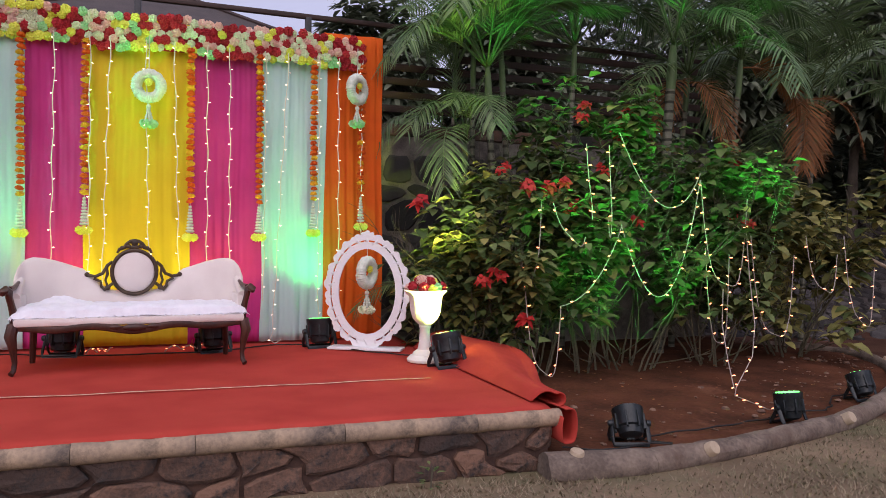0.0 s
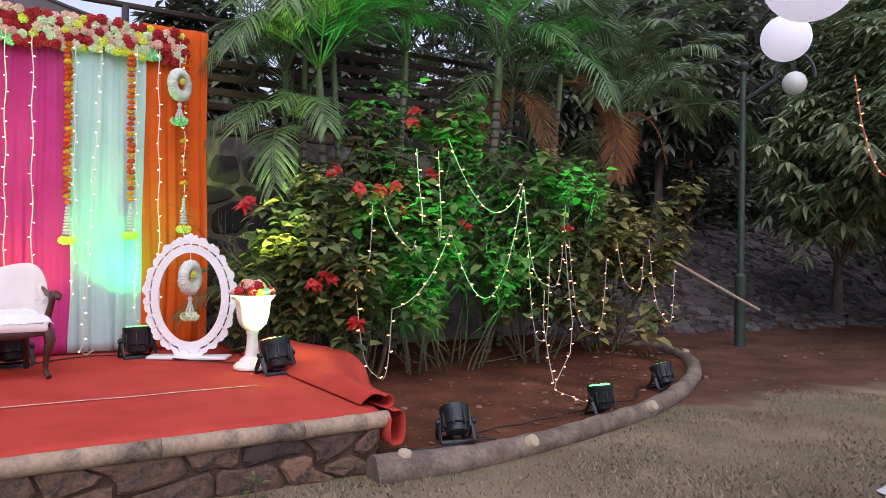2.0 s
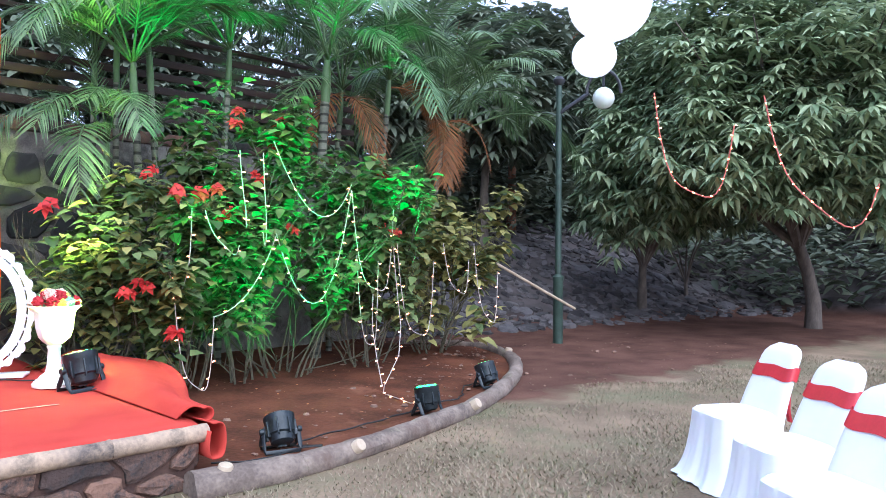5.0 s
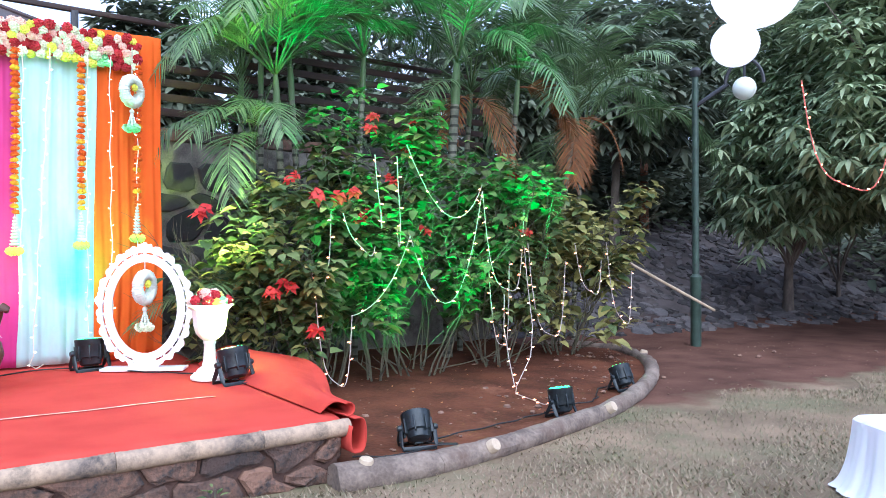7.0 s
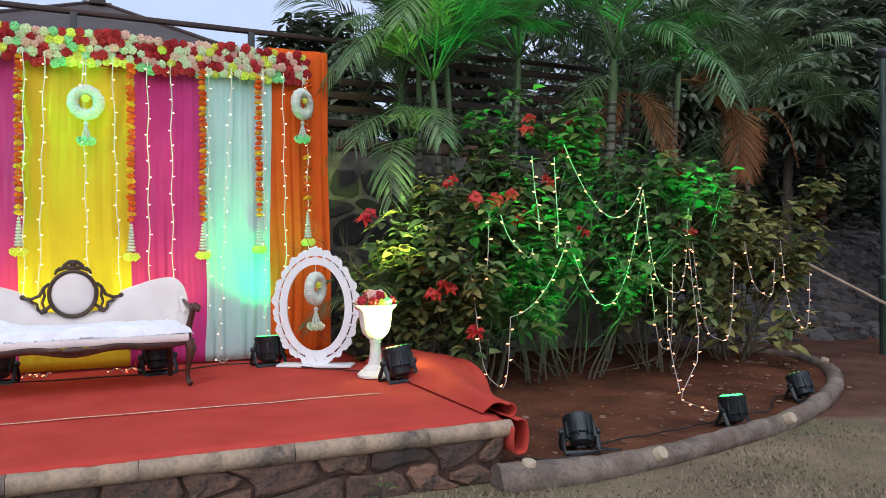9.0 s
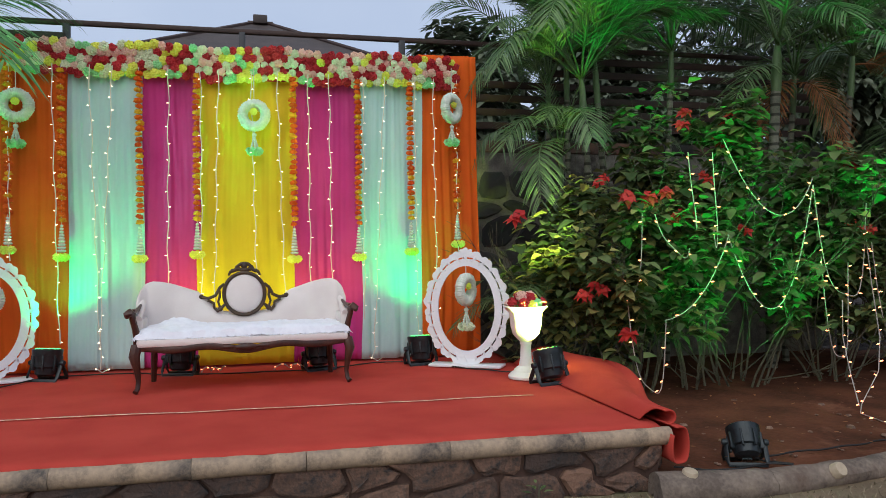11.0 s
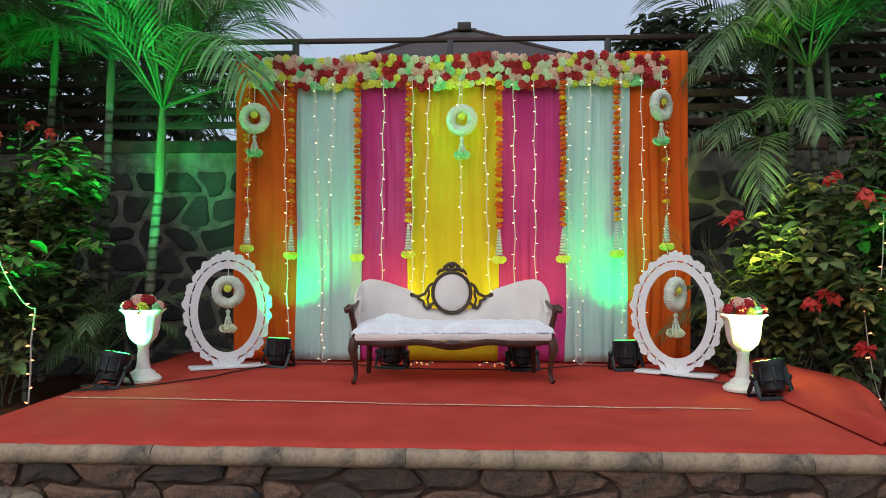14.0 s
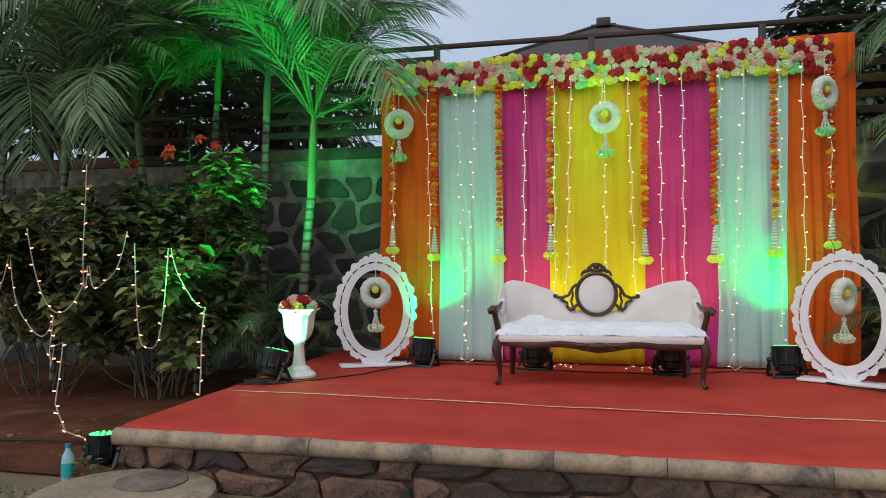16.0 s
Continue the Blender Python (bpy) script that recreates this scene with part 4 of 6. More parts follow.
# joint tape across the carpet
g = Geo()
g.sheet(50, 1, lambda u, v: (-3.02 + 4.85 * u, 5.47 - 0.20 * u + 0.012 * math.sin(9 * u) + 0.035 * noise.noise((u * 9, 2.2, 4)) + 0.022 * v, STAGE_Z + 0.010 + 0.004 * noise.noise((u * 13, 0.3, 1))))
o = part("carpet_tape", g, M["tape"])
o.modifiers.new("thickness", "SOLIDIFY").thickness = 0.002
tagged(o, "pale joint tape lying across the red carpet", "tape")

# ---- curtains ----
CURTAIN_Y, TOP_Z = 7.50, 3.36
PANELS = [("orange", -2.42, -1.77, "tied-straight orange cloth curtain"), ("mint", -1.80, -1.16, "pale aqua voile curtain"), ("magenta", -1.19, -0.66, "magenta cloth curtain"),
          ("yellow", -0.69, 0.22, "yellow satin curtain"), ("magenta", 0.19, 0.87, "magenta cloth curtain"), ("mint", 0.84, 1.46, "pale aqua voile curtain"), ("orange", 1.43, 2.03, "orange cloth curtain")]
for k, (mat, x0, x1, label) in enumerate(PANELS):
    rng = random.Random(100 + k)
    ph, n = rng.uniform(0, 6), (x1 - x0) / 0.15
    top = TOP_Z + (0.07 if k == 6 else 0.0)
    near = 0.012 if mat in ("mint", "yellow") else 0.0
    flare = 0.04 if k in (0, 6) else 0.012

    def cloth(u, v, ph=ph, n=n, x0=x0, x1=x1, top=top, k=k, near=near, flare=flare):
        z = STAGE_Z + 0.02 + (top - STAGE_Z - 0.02) * v
        x = x0 + (x1 - x0) * u + flare * (u - 0.5) * (1 - v) + 0.008 * math.sin(3 * z + ph)
        wob = noise.noise((u * 3.1 + k * 7, z * 0.5, 0.3))
        y = 0.012 * math.sin(2 * math.pi * n * u + ph + 6.5 * wob) * (0.45 + 0.5 * (1 - v)) + 0.0022 * math.sin(2 * math.pi * n * 3.1 * u + 1.7 * ph + 4 * wob) + 0.035 * wob
        if k == 3:  # shallow swags in the upper half
            y = 0.5 * y + 0.02 * math.sin(9 * (z - 0.5 * abs(u - 0.45))) * smooth_step(v * 2 - 0.7)
        return (x, CURTAIN_Y - near + y, z)

    g = Geo()
    g.sheet(int((x1 - x0) * 130), 34, cloth)
    o = part("curtain", g, M[mat])
    tagged(o, label + " hanging to the stage floor", "curtain", "backdrop curtains")
    o.modifiers.new("thickness", "SOLIDIFY").thickness = 0.002
frame_pipe = thing("backdrop_frame", pose(-0.21, CURTAIN_Y + 0.08, STAGE_Z), "plain steel pipe frame carrying the curtains", "frame")
part("crossbar", Geo().tube([(-2.2, 0, 2.93), (2.2, 0, 2.93)], 0.02, 8), M["steel"], frame_pipe)
for x in (-2.15, 2.15):
    part("upright", Geo().tube([(x, 0, 0), (x, 0, 2.95)], 0.02, 8), M["steel"], frame_pipe)

# ---- sofa ----
def sofa():
    t = thing("sofa", pose(-0.205, 6.27, STAGE_Z + 0.004, 0, 0, 3.6), "carved dark wood settee with ivory upholstery", "sofa")
    W = 0.83
    # seat
    g = Geo()

    def pad(u, v):
        x, y = (u - 0.5) * 2, v
        e = (1 - abs(x) ** 8) * (1 - abs(2 * v - 1) ** 8)
        return (x * (W - 0.03), 0.0 + 0.56 * y - 0.03 * (1 - x * x), 0.38 + 0.075 * e ** 0.5)

    g.sheet(40, 14, pad)
    g.box((2 * W - 0.06, 0.62, 0.06), pose(0, 0.245, 0.375), 0.02)
    part("seat", g, M["upholstery"], t)
    # shaggy throw over the seat
    g = Geo()
    rng = random.Random(7)

    def fur(u, v):
        x, y = (u - 0.5) * 2, v
        e = max(0.0, (1 - abs(x) ** 10) * (1 - abs(2 * v - 1) ** 6)) ** 0.35
        h = 0.425 + 0.06 * e + 0.022 * noise.noise((x * 4, y * 5, 3)) + 0.012 * noise.noise((x * 17, y * 15, 1)) + 0.05 * math.exp(-((x + 0.62) ** 2) / 0.03 - (y - 0.75) ** 2 / 0.05)
        return (x * (W + 0.0) + 0.01 * noise.noise((y * 9, x, 5)), -0.045 + 0.5 * y + 0.012 * noise.noise((x * 12, 0, 2)), h - 0.018 * (1 - e))

    g.sheet(90, 30, fur)
    throw = part("throw", g, M["fur"], t, "rumpled white fur throw")
    g = Geo()
    for k in range(420):
        u = rng.random()
        v = 0.0
        p = Vector(fur(u, v))
        d = Vector((rng.uniform(-0.6, 0.6), rng.uniform(-1.0, -0.2), rng.uniform(-0.9, 0.5))).normalized() * rng.uniform(0.015, 0.035)
        s = Vector((0.0035, 0, 0))
        g.add([p - s, p + s, p + d], [(0, 1, 2)])
    part("fringe", g, M["fur"], throw)
    # back: two swept lobes with the medallion between
    out = []
    knots = [(0.0, 0.56), (0.17, 0.57), (0.25, 0.615), (0.32, 0.685), (0.36, 0.735), (0.455, 0.766), (0.577, 0.808), (0.66, 0.828), (0.73, 0.834), (0.78, 0.815), (0.815, 0.765), (0.838, 0.69)]
    for i in range(61):
        x = 0.838 * math.sin(math.pi * 0.5 * (i / 30 - 1))
        out.append((x, float(np.interp(abs(x), [k[0] for k in knots], [k[1] for k in knots]))))
    g = Geo()

    def back(u, v):
        i = u * 60
        j = min(int(i), 59)
        x = out[j][0] + (out[j + 1][0] - out[j][0]) * (i - j)
        z1 = out[j][1] + (out[j + 1][1] - out[j][1]) * (i - j)
        a = v * 2 * math.pi
        th = 0.055
        zc = 0.36 + (z1 - 0.36) * (0.5 - 0.5 * math.cos(a)) ** 0.8
        return (x, 0.52 + 0.05 * (zc - 0.36) + th * math.sin(a) * -1 - 0.10 * smooth_step((abs(x) - 0.5) / 0.3) - 0.10 * smooth_step((abs(x) - 0.76) / 0.08), zc)

    g.sheet(60, 20, back)
    part("backrest", g, M["upholstery"], t)
    # oval medallion
    my, mz = 0.47, 0.715
    g = Geo()
    g.ball((0, my, mz), (0.155, 0.045, 0.165), 28, 14)
    part("medallion", g, M["upholstery"], t, "oval ivory padded medallion")
    ring = [(0.168 * math.cos(2 * math.pi * k / 40), my - 0.005, mz + 0.178 * math.sin(2 * math.pi * k / 40)) for k in range(41)]
    part("medallion_frame", Geo().tube(ring, 0.016, 8), M["walnut_gilt"], t, "carved dark oval frame")
    g = Geo()
    for s in (-1, 1):
        g.tube([(0, my, 0.975), (s * 0.03, my, 0.965), (s * 0.06, my, 0.945), (s * 0.075, my, 0.915), (s * 0.115, my, 0.90), (s * 0.13, my, 0.87)], [0.012, 0.016, 0.014, 0.017, 0.013, 0.009], 7)
        g.ball((s * 0.05, my, 0.925), (0.026, 0.018, 0.02), 8, 6)
        g.ball((s * 0.095, my, 0.912), (0.018, 0.014, 0.016), 8, 6)
    g.ball((0, my, 0.955), (0.03, 0.02, 0.03), 10, 6)
    g.ball((0, my, 0.915), (0.045, 0.016, 0.022), 10, 6)
    part("crest", g, M["walnut_gilt"], t, "carved leafy crest")
    for s in (-1, 1):
        g = Geo()
        g.tube([(s * 0.165, my, 0.80), (s * 0.20, my, 0.77), (s * 0.235, my + 0.01, 0.705), (s * 0.29, my + 0.02, 0.68), (s * 0.345, my + 0.03, 0.69), (s * 0.355, my + 0.03, 0.70)], [0.012, 0.014, 0.014, 0.014, 0.013, 0.018], 7)
        g.tube([(s * 0.155, my, 0.63), (s * 0.19, my, 0.60), (s * 0.22, my, 0.575), (s * 0.245, my + 0.01, 0.60), (s * 0.25, my + 0.01, 0.64), (s * 0.30, my + 0.02, 0.665)], [0.012, 0.014, 0.017, 0.012, 0.012, 0.012], 7)
        g.tube([(s * 0.205, my, 0.76), (s * 0.20, my, 0.70), (s * 0.215, my, 0.65), (s * 0.20, my, 0.605)], [0.009, 0.012, 0.010, 0.009], 6)
        g.ball((s * 0.198, my, 0.59), (0.022, 0.016, 0.022), 8, 6)
        g.ball((s * 0.35, my + 0.03, 0.695), (0.02, 0.014, 0.02), 8, 6)
        part("scroll_bracket", g, M["walnut_gilt"], t, "pierced carved scroll")
    # arms: padded wing and a carved post with a curled hand rest
    for s in (-1, 1):
        g = Geo()
        pts = [(s * 0.80, 0.36, 0.66), (s * 0.805, 0.28, 0.62), (s * 0.805, 0.18, 0.575), (s * 0.80, 0.07, 0.55)]
        g.tube(pts, [0.032, 0.036, 0.036, 0.032], 10)
        g.box((0.06, 0.42, 0.17), pose(s * 0.79, 0.28, 0.47), 0.02)
        part("arm_pad", g, M["upholstery"], t)
        g = Geo()
        g.tube([(s * 0.80, 0.06, 0.36), (s * 0.80, 0.03, 0.42), (s * 0.815, 0.02, 0.49), (s * 0.83, 0.01, 0.555), (s * 0.83, -0.015, 0.60), (s * 0.845, -0.045, 0.615), (s * 0.865, -0.05, 0.60), (s * 0.865, -0.03, 0.58)], [0.034, 0.029, 0.024, 0.024, 0.028, 0.031, 0.027, 0.018], 8)
        g.tube([(s * 0.83, 0.0, 0.615), (s * 0.81, 0.14, 0.62), (s * 0.80, 0.26, 0.65)], [0.022, 0.018, 0.012], 8)
        part("arm_post", g, M["walnut"], t, "curled carved arm post")
    # rail
    g = Geo()
    g.sheet(60, 8, lambda u, v: ((u - 0.5) * 1.64, -0.055 + 0.02 * math.sin(2 * math.pi * v) + 0.03 * (2 * u - 1) ** 2,
                                 0.335 + 0.03 * (math.cos(2 * math.pi * v)) * 1.0 - 0.02 * math.sin(math.pi * u) ** 8 + 0.012 * math.cos(6 * math.pi * u)), wrap=False)
    g.ball((0, -0.075, 0.325), (0.09, 0.02, 0.028), 12, 6)
    for s in (-1, 1):
        g.ball((s * 0.13, -0.07, 0.33), (0.05, 0.014, 0.018), 10, 6)
        g.tube([(s * 0.81, -0.03, 0.335), (s * 0.81, 0.25, 0.335), (s * 0.79, 0.54, 0.335)], 0.03, 7)
    g.tube([(-0.8, 0.54, 0.335), (0.8, 0.54, 0.335)], 0.03, 7)
    part("seat_rail", g, M["walnut"], t, "serpentine carved front rail")
    for s in (-1, 1):
        part("leg", Geo().tube([(s * 0.80, -0.02, 0.36), (s * 0.815, -0.045, 0.28), (s * 0.80, -0.03, 0.19), (s * 0.79, -0.01, 0.09), (s * 0.795, -0.025, 0.035), (s * 0.81, -0.05, 0.012)], [0.040, 0.040, 0.027, 0.018, 0.018, 0.021], 8), M["walnut"], t, "curved cabriole leg")
        part("leg", Geo().tube([(s * 0.72, 0.50, 0.36), (s * 0.725, 0.52, 0.2), (s * 0.735, 0.56, 0.0)], [0.03, 0.026, 0.021], 8), M["walnut"], t)
    return t


sofa()

# ---- oval open frames with cut scrollwork ----
def ribbon_ring(r, thick, seed):
    rng = random.Random(seed)
    g = Geo()
    wob = [rng.uniform(0.85, 1.12) for _ in range(200)]

    def pleat(u, v):
        a, b = 2 * math.pi * u, 2 * math.pi * v
        saw = (u * 40) % 1.0
        q = thick * (0.86 + 0.22 * saw) * wob[int(u * 40) % 40 + 40 * (int(v * 5) % 5)] ** 0.5
        rr = r + q * math.cos(b)
        return (rr * math.cos(a), -q * math.sin(b), rr * math.sin(a))

    g.sheet(160, 12, pleat)
    return g


def tassel(drop, seed):
    rng = random.Random(seed)
    g = Geo()
    g.tube([(0, 0, 0), (0, 0, -0.04)], 0.006, 5)
    g.ball((0, 0, -0.05), (0.022, 0.022, 0.022), 8, 6)
    for k in range(5):
        a = 2 * math.pi * k / 5
        end = Vector((0.038 * math.cos(a), 0.038 * math.sin(a), -drop))
        for q in range(9):
            f = q / 8
            g.ball((end.x * f, end.y * f, -0.06 + (end.z + 0.06) * f), 0.0095 + 0.002 * (q % 2), 6, 4)
    return g


RING, TAIL = ribbon_ring(0.105, 0.050, 3).mesh("ring", M["tuberose"]), tassel(0.19, 4).mesh("tassel", M["tuberose"])


def bloom_mesh(name, mat, r=0.05, seed=0):
    """A ruffled cloth flower, one crumpled disc of petals; it faces -y."""
    rng = random.Random(seed)
    g = Geo()
    rings = [(0.12, -0.040), (0.34, -0.046), (0.50, -0.030), (0.72, -0.034), (0.86, -0.016), (1.0, -0.012), (0.8, 0.004)]
    n = 16
    vs = [(0, -0.034, 0)]
    for k, (q, y) in enumerate(rings):
        for i in range(n):
            a = 2 * math.pi * i / n + 0.25 * k
            ruffle = 1 + 0.13 * math.cos(n * math.pi * i / n * 1.0 + k * 1.7) * (k > 0) + rng.uniform(-0.05, 0.05)
            vs.append((r * q * ruffle * math.cos(a), (y + 0.010 * math.cos(5 * a + 2.1 * k) * (k > 0)) * r / 0.055, r * q * ruffle * math.sin(a)))
    fs = [(0, 1 + (i + 1) % n, 1 + i) for i in range(n)]
    for k in range(len(rings) - 1):
        fs += [(1 + k * n + i, 1 + k * n + (i + 1) % n, 1 + (k + 1) * n + (i + 1) % n, 1 + (k + 1) * n + i) for i in range(n)]
    g.add(vs, fs)
    return g.mesh(name, M[mat], smooth=False)


BLOOMS = {k: [bloom_mesh("bloom", k, 0.051, s) for s in (1, 2)] for k in ("bloom_red", "bloom_pink", "bloom_cream", "bloom_lime", "bloom_mint")}


def hang_wreath(x, y, z, top, turn, label, seed, flower=True):
    t = thing("wreath", pose(x, y, z, 0, 0, turn), label, "wreath", "hanging wreaths")
    part("ring", RING, None, t, m=pose(0, 0, 0, 0, 20 * seed, 0))
    part("cord", Geo().tube([(0, 0, top), (0, 0, 0.10)], 0.004, 5), M["string"], t)
    part("bud", BLOOMS["bloom_lime"][0], None, t, m=pose(0, -0.02, 0.03) @ Matrix.Scale(0.7, 4))
    part("bud_cord", Geo().tube([(0, 0, 0.09), (0, 0, 0.03)], 0.003, 5), M["string"], t)
    part("tassel", TAIL, None, t, m=pose(0, 0, -0.135))
    for k in range(5):
        a = 72 * k
        part("tip_bloom", BLOOMS["bloom_mint" if flower else "bloom_cream"][k % 2], None, t, m=pose(0.04 * math.cos(radians(a)), 0.04 * math.sin(radians(a)), -0.335, 30, 0, a) @ Matrix.Scale(0.85, 4))
    return t


def oval_frame(x, y, turn, label, spin):
    t = thing("oval_frame", pose(x, y, STAGE_Z + 0.008, 0, 0, turn), label, "decor frame", "oval frames")
    cx, cz, a_in, b_in = 0.0, 0.528, 0.268, 0.388
    n = 360
    th = 0.018

    def oval(k, da, extra=0.0):
        q = 2 * math.pi * k / n
        return ((a_in + da + extra) * math.cos(q), cz + (b_in + da + extra) * math.sin(q))

    def band(d0, d1):
        g = Geo()
        vs = []
        for k in range(n):
            q = 2 * math.pi * k / n
            e = d1(q) if callable(d1) else d1
            for dd, yy in ((d0, -th / 2), (e, -th / 2), (e, th / 2), (d0, th / 2)):
                px, pz = oval(k, dd)
                vs.append((px, yy, pz))
        fs = []
        for k in range(n):
            for j in range(4):
                fs.append((4 * k + j, 4 * k + (j + 1) % 4, 4 * ((k + 1) % n) + (j + 1) % 4, 4 * ((k + 1) % n) + j))
        return g.add(vs, fs)

    part("inner_band", band(0.0, 0.066), M["white_board"], t)
    # outer rim with a lobed edge; the slots between it and the inner band are bridged by small cut scrolls
    part("outer_rim", band(0.080, lambda q: 0.098 + 0.030 * abs(math.sin(11 * q)) ** 0.6 + 0.014 * abs(math.sin(18 * q + 0.6)) + 0.006 * math.sin(7 * q) + 0.028 * math.exp(-((q - math.pi / 2) / 0.22) ** 2)), M["white_board"], t, "lobed cut outer edge")
    scroll = Geo()
    scroll.tube([(-0.020, 0, -0.012), (-0.006, 0, 0.004), (-0.002, 0, 0.020), (0.014, 0, 0.044)], [0.018, 0.016, 0.016, 0.018], 6, flat=0.5)
    scroll.tube([(-0.004, 0, 0.012), (0.020, 0, 0.010), (0.030, 0, 0.020)], [0.008, 0.007, 0.005], 6, flat=0.9)
    sm = scroll.mesh("scroll", M["white_board"])
    count = 26
    for k in range(count):
        q = 2 * math.pi * (k + 0.5) / count
        px, pz = (a_in + 0.050) * math.cos(q), cz + (b_in + 0.050) * math.sin(q)
        nx, nz = math.cos(q) / a_in, math.sin(q) / b_in
        ang = math.degrees(math.atan2(nx, nz))
        side = 1 if math.cos(q) > 0 else -1
        part("scroll", sm, None, t, m=pose(px, 0, pz, 0, ang, 0) @ Matrix.Diagonal((side, 1, 1, 1)))
    g = Geo()
    for s in (-1, 1):
        g.tube([(0, 0, 1.05), (s * 0.03, 0, 1.035), (s * 0.05, 0, 1.045), (s * 0.065, 0, 1.02), (s * 0.095, 0, 1.025), (s * 0.12, 0, 0.995)], [0.014, 0.016, 0.015, 0.017, 0.015, 0.012], 6, flat=0.6)
    for px, pz, r in ((0, 1.065, 0.022), (-0.045, 1.055, 0.016), (0.045, 1.055, 0.016), (0, 1.02, 0.03), (-0.09, 1.035, 0.013), (0.09, 1.035, 0.013)):
        g.ball((px, 0, pz), (r, 0.009, r), 10, 6)
    part("crest", g, M["white_board"], t, m=pose(0, 0, 0.0))
    part("foot_board", Geo().box((0.68, 0.20, 0.022), pose(0, 0.0, 0.011), 0.004), M["white_board"], t)
    part("foot", Geo().box((0.16, 0.016, 0.07), pose(0, 0.0, 0.05), 0.004), M["white_board"], t)
    # the wreath that turns on a cord inside the opening
    m = pose(x, y, STAGE_Z + 0.008, 0, 0, turn)
    c = m @ Vector((0, 0, 0.70))
    hang_wreath(c.x, c.y, c.z, 0.23, turn + spin, "white ribbon wreath with tassel hung inside an oval frame", 2, flower=False)
    return t


oval_frame(-2.32, 7.0, 28, "white oval frame with cut scrollwork edge on a foot board", -18)
oval_frame(1.725, 6.80, -30, "white oval frame with cut scrollwork edge on a foot board", 75)
hang_wreath(-2.19, 7.36, 2.77, 0.42, 8, "white and green ribbon wreath with tassel hung before orange curtain", 1)
hang_wreath(-0.16, 7.36, 2.74, 0.45, -6, "white and green ribbon wreath with tassel hung before yellow curtain", 1)
hang_wreath(1.74, 7.34, 2.86, 0.40, 40, "white and green ribbon wreath with tassel, turned edgewise", 1)


# ---- flower valance along the top of the backdrop ----
def valance():
    t = thing("flower_valance", pose(-0.22, CURTAIN_Y - 0.05, 0), "dense band of red, peach, lime and mint cloth flowers", "flower garland")
    g = Geo()
    g.sheet(40, 4, lambda u, v: (-2.03 + 4.05 * u, 0.02, 3.10 + 0.25 * v + 0.012 * math.sin(9 * u)))
    part("backing", g, M["bloom_red"], t)
    rng = random.Random(12)
    kinds = ["bloom_red", "bloom_cream", "bloom_pink", "bloom_cream", "bloom_lime", "bloom_red", "bloom_mint", "bloom_lime"]
    for row in range(5):
        for k in range(58):
            x = -2.03 + 4.06 * (k + 0.5 * (row % 2)) / 57.5 + rng.uniform(-0.012, 0.012)
            z = 3.356 - 0.063 * row + rng.uniform(-0.014, 0.014) + 0.015 * math.sin(6 * x)
            if row < 4:
                kind = kinds[rng.randrange(8)] if (k // 2 + row) % 3 else rng.choice(("bloom_red", "bloom_pink", "bloom_cream"))
            else:
                run = math.sin(x * 5.2 + 0.6)
                kind = "bloom_lime" if run > 0.1 else ("bloom_mint" if run > -0.55 else "bloom_red")
                if rng.random() < 0.12:
                    kind = "bloom_cream"
            s = rng.uniform(0.72, 1.02)
            part("bloom", BLOOMS[kind][k % 2], None, t, m=pose(x, rng.uniform(-0.035, 0.0), z, rng.uniform(-22, 22), rng.uniform(0, 360), rng.uniform(-25, 25)) @ Matrix.Scale(s, 4))


valance()


# ---- marigold strings ----
def marigold_mesh(mat):
    g = Geo()
    rng = random.Random(5)
    rings = [(0.012, 0.026), (0.030, 0.024), (0.026, 0.012), (0.042, 0.010), (0.036, -0.002), (0.045, -0.008), (0.030, -0.018), (0.008, -0.022)]
    n = 14
    vs = []
    for k, (q, z) in enumerate(rings):
        for i in range(n):
            a = 2 * math.pi * i / n
            w = q * (1 + 0.14 * (1 if (i + k) % 2 else -1) * (k % 2) + rng.uniform(-0.05, 0.05))
            vs.append((w * math.cos(a), w * math.sin(a), z + rng.uniform(-0.003, 0.003)))
    fs = [(k * n + i, k * n + (i + 1) % n, (k + 1) * n + (i + 1) % n, (k + 1) * n + i) for k in range(len(rings) - 1) for i in range(n)]
    fs += [tuple(range(n))[::-1], tuple(range((len(rings) - 1) * n, len(rings) * n))]
    g.add(vs, fs)
    return g.mesh("marigold", M[mat], smooth=False)


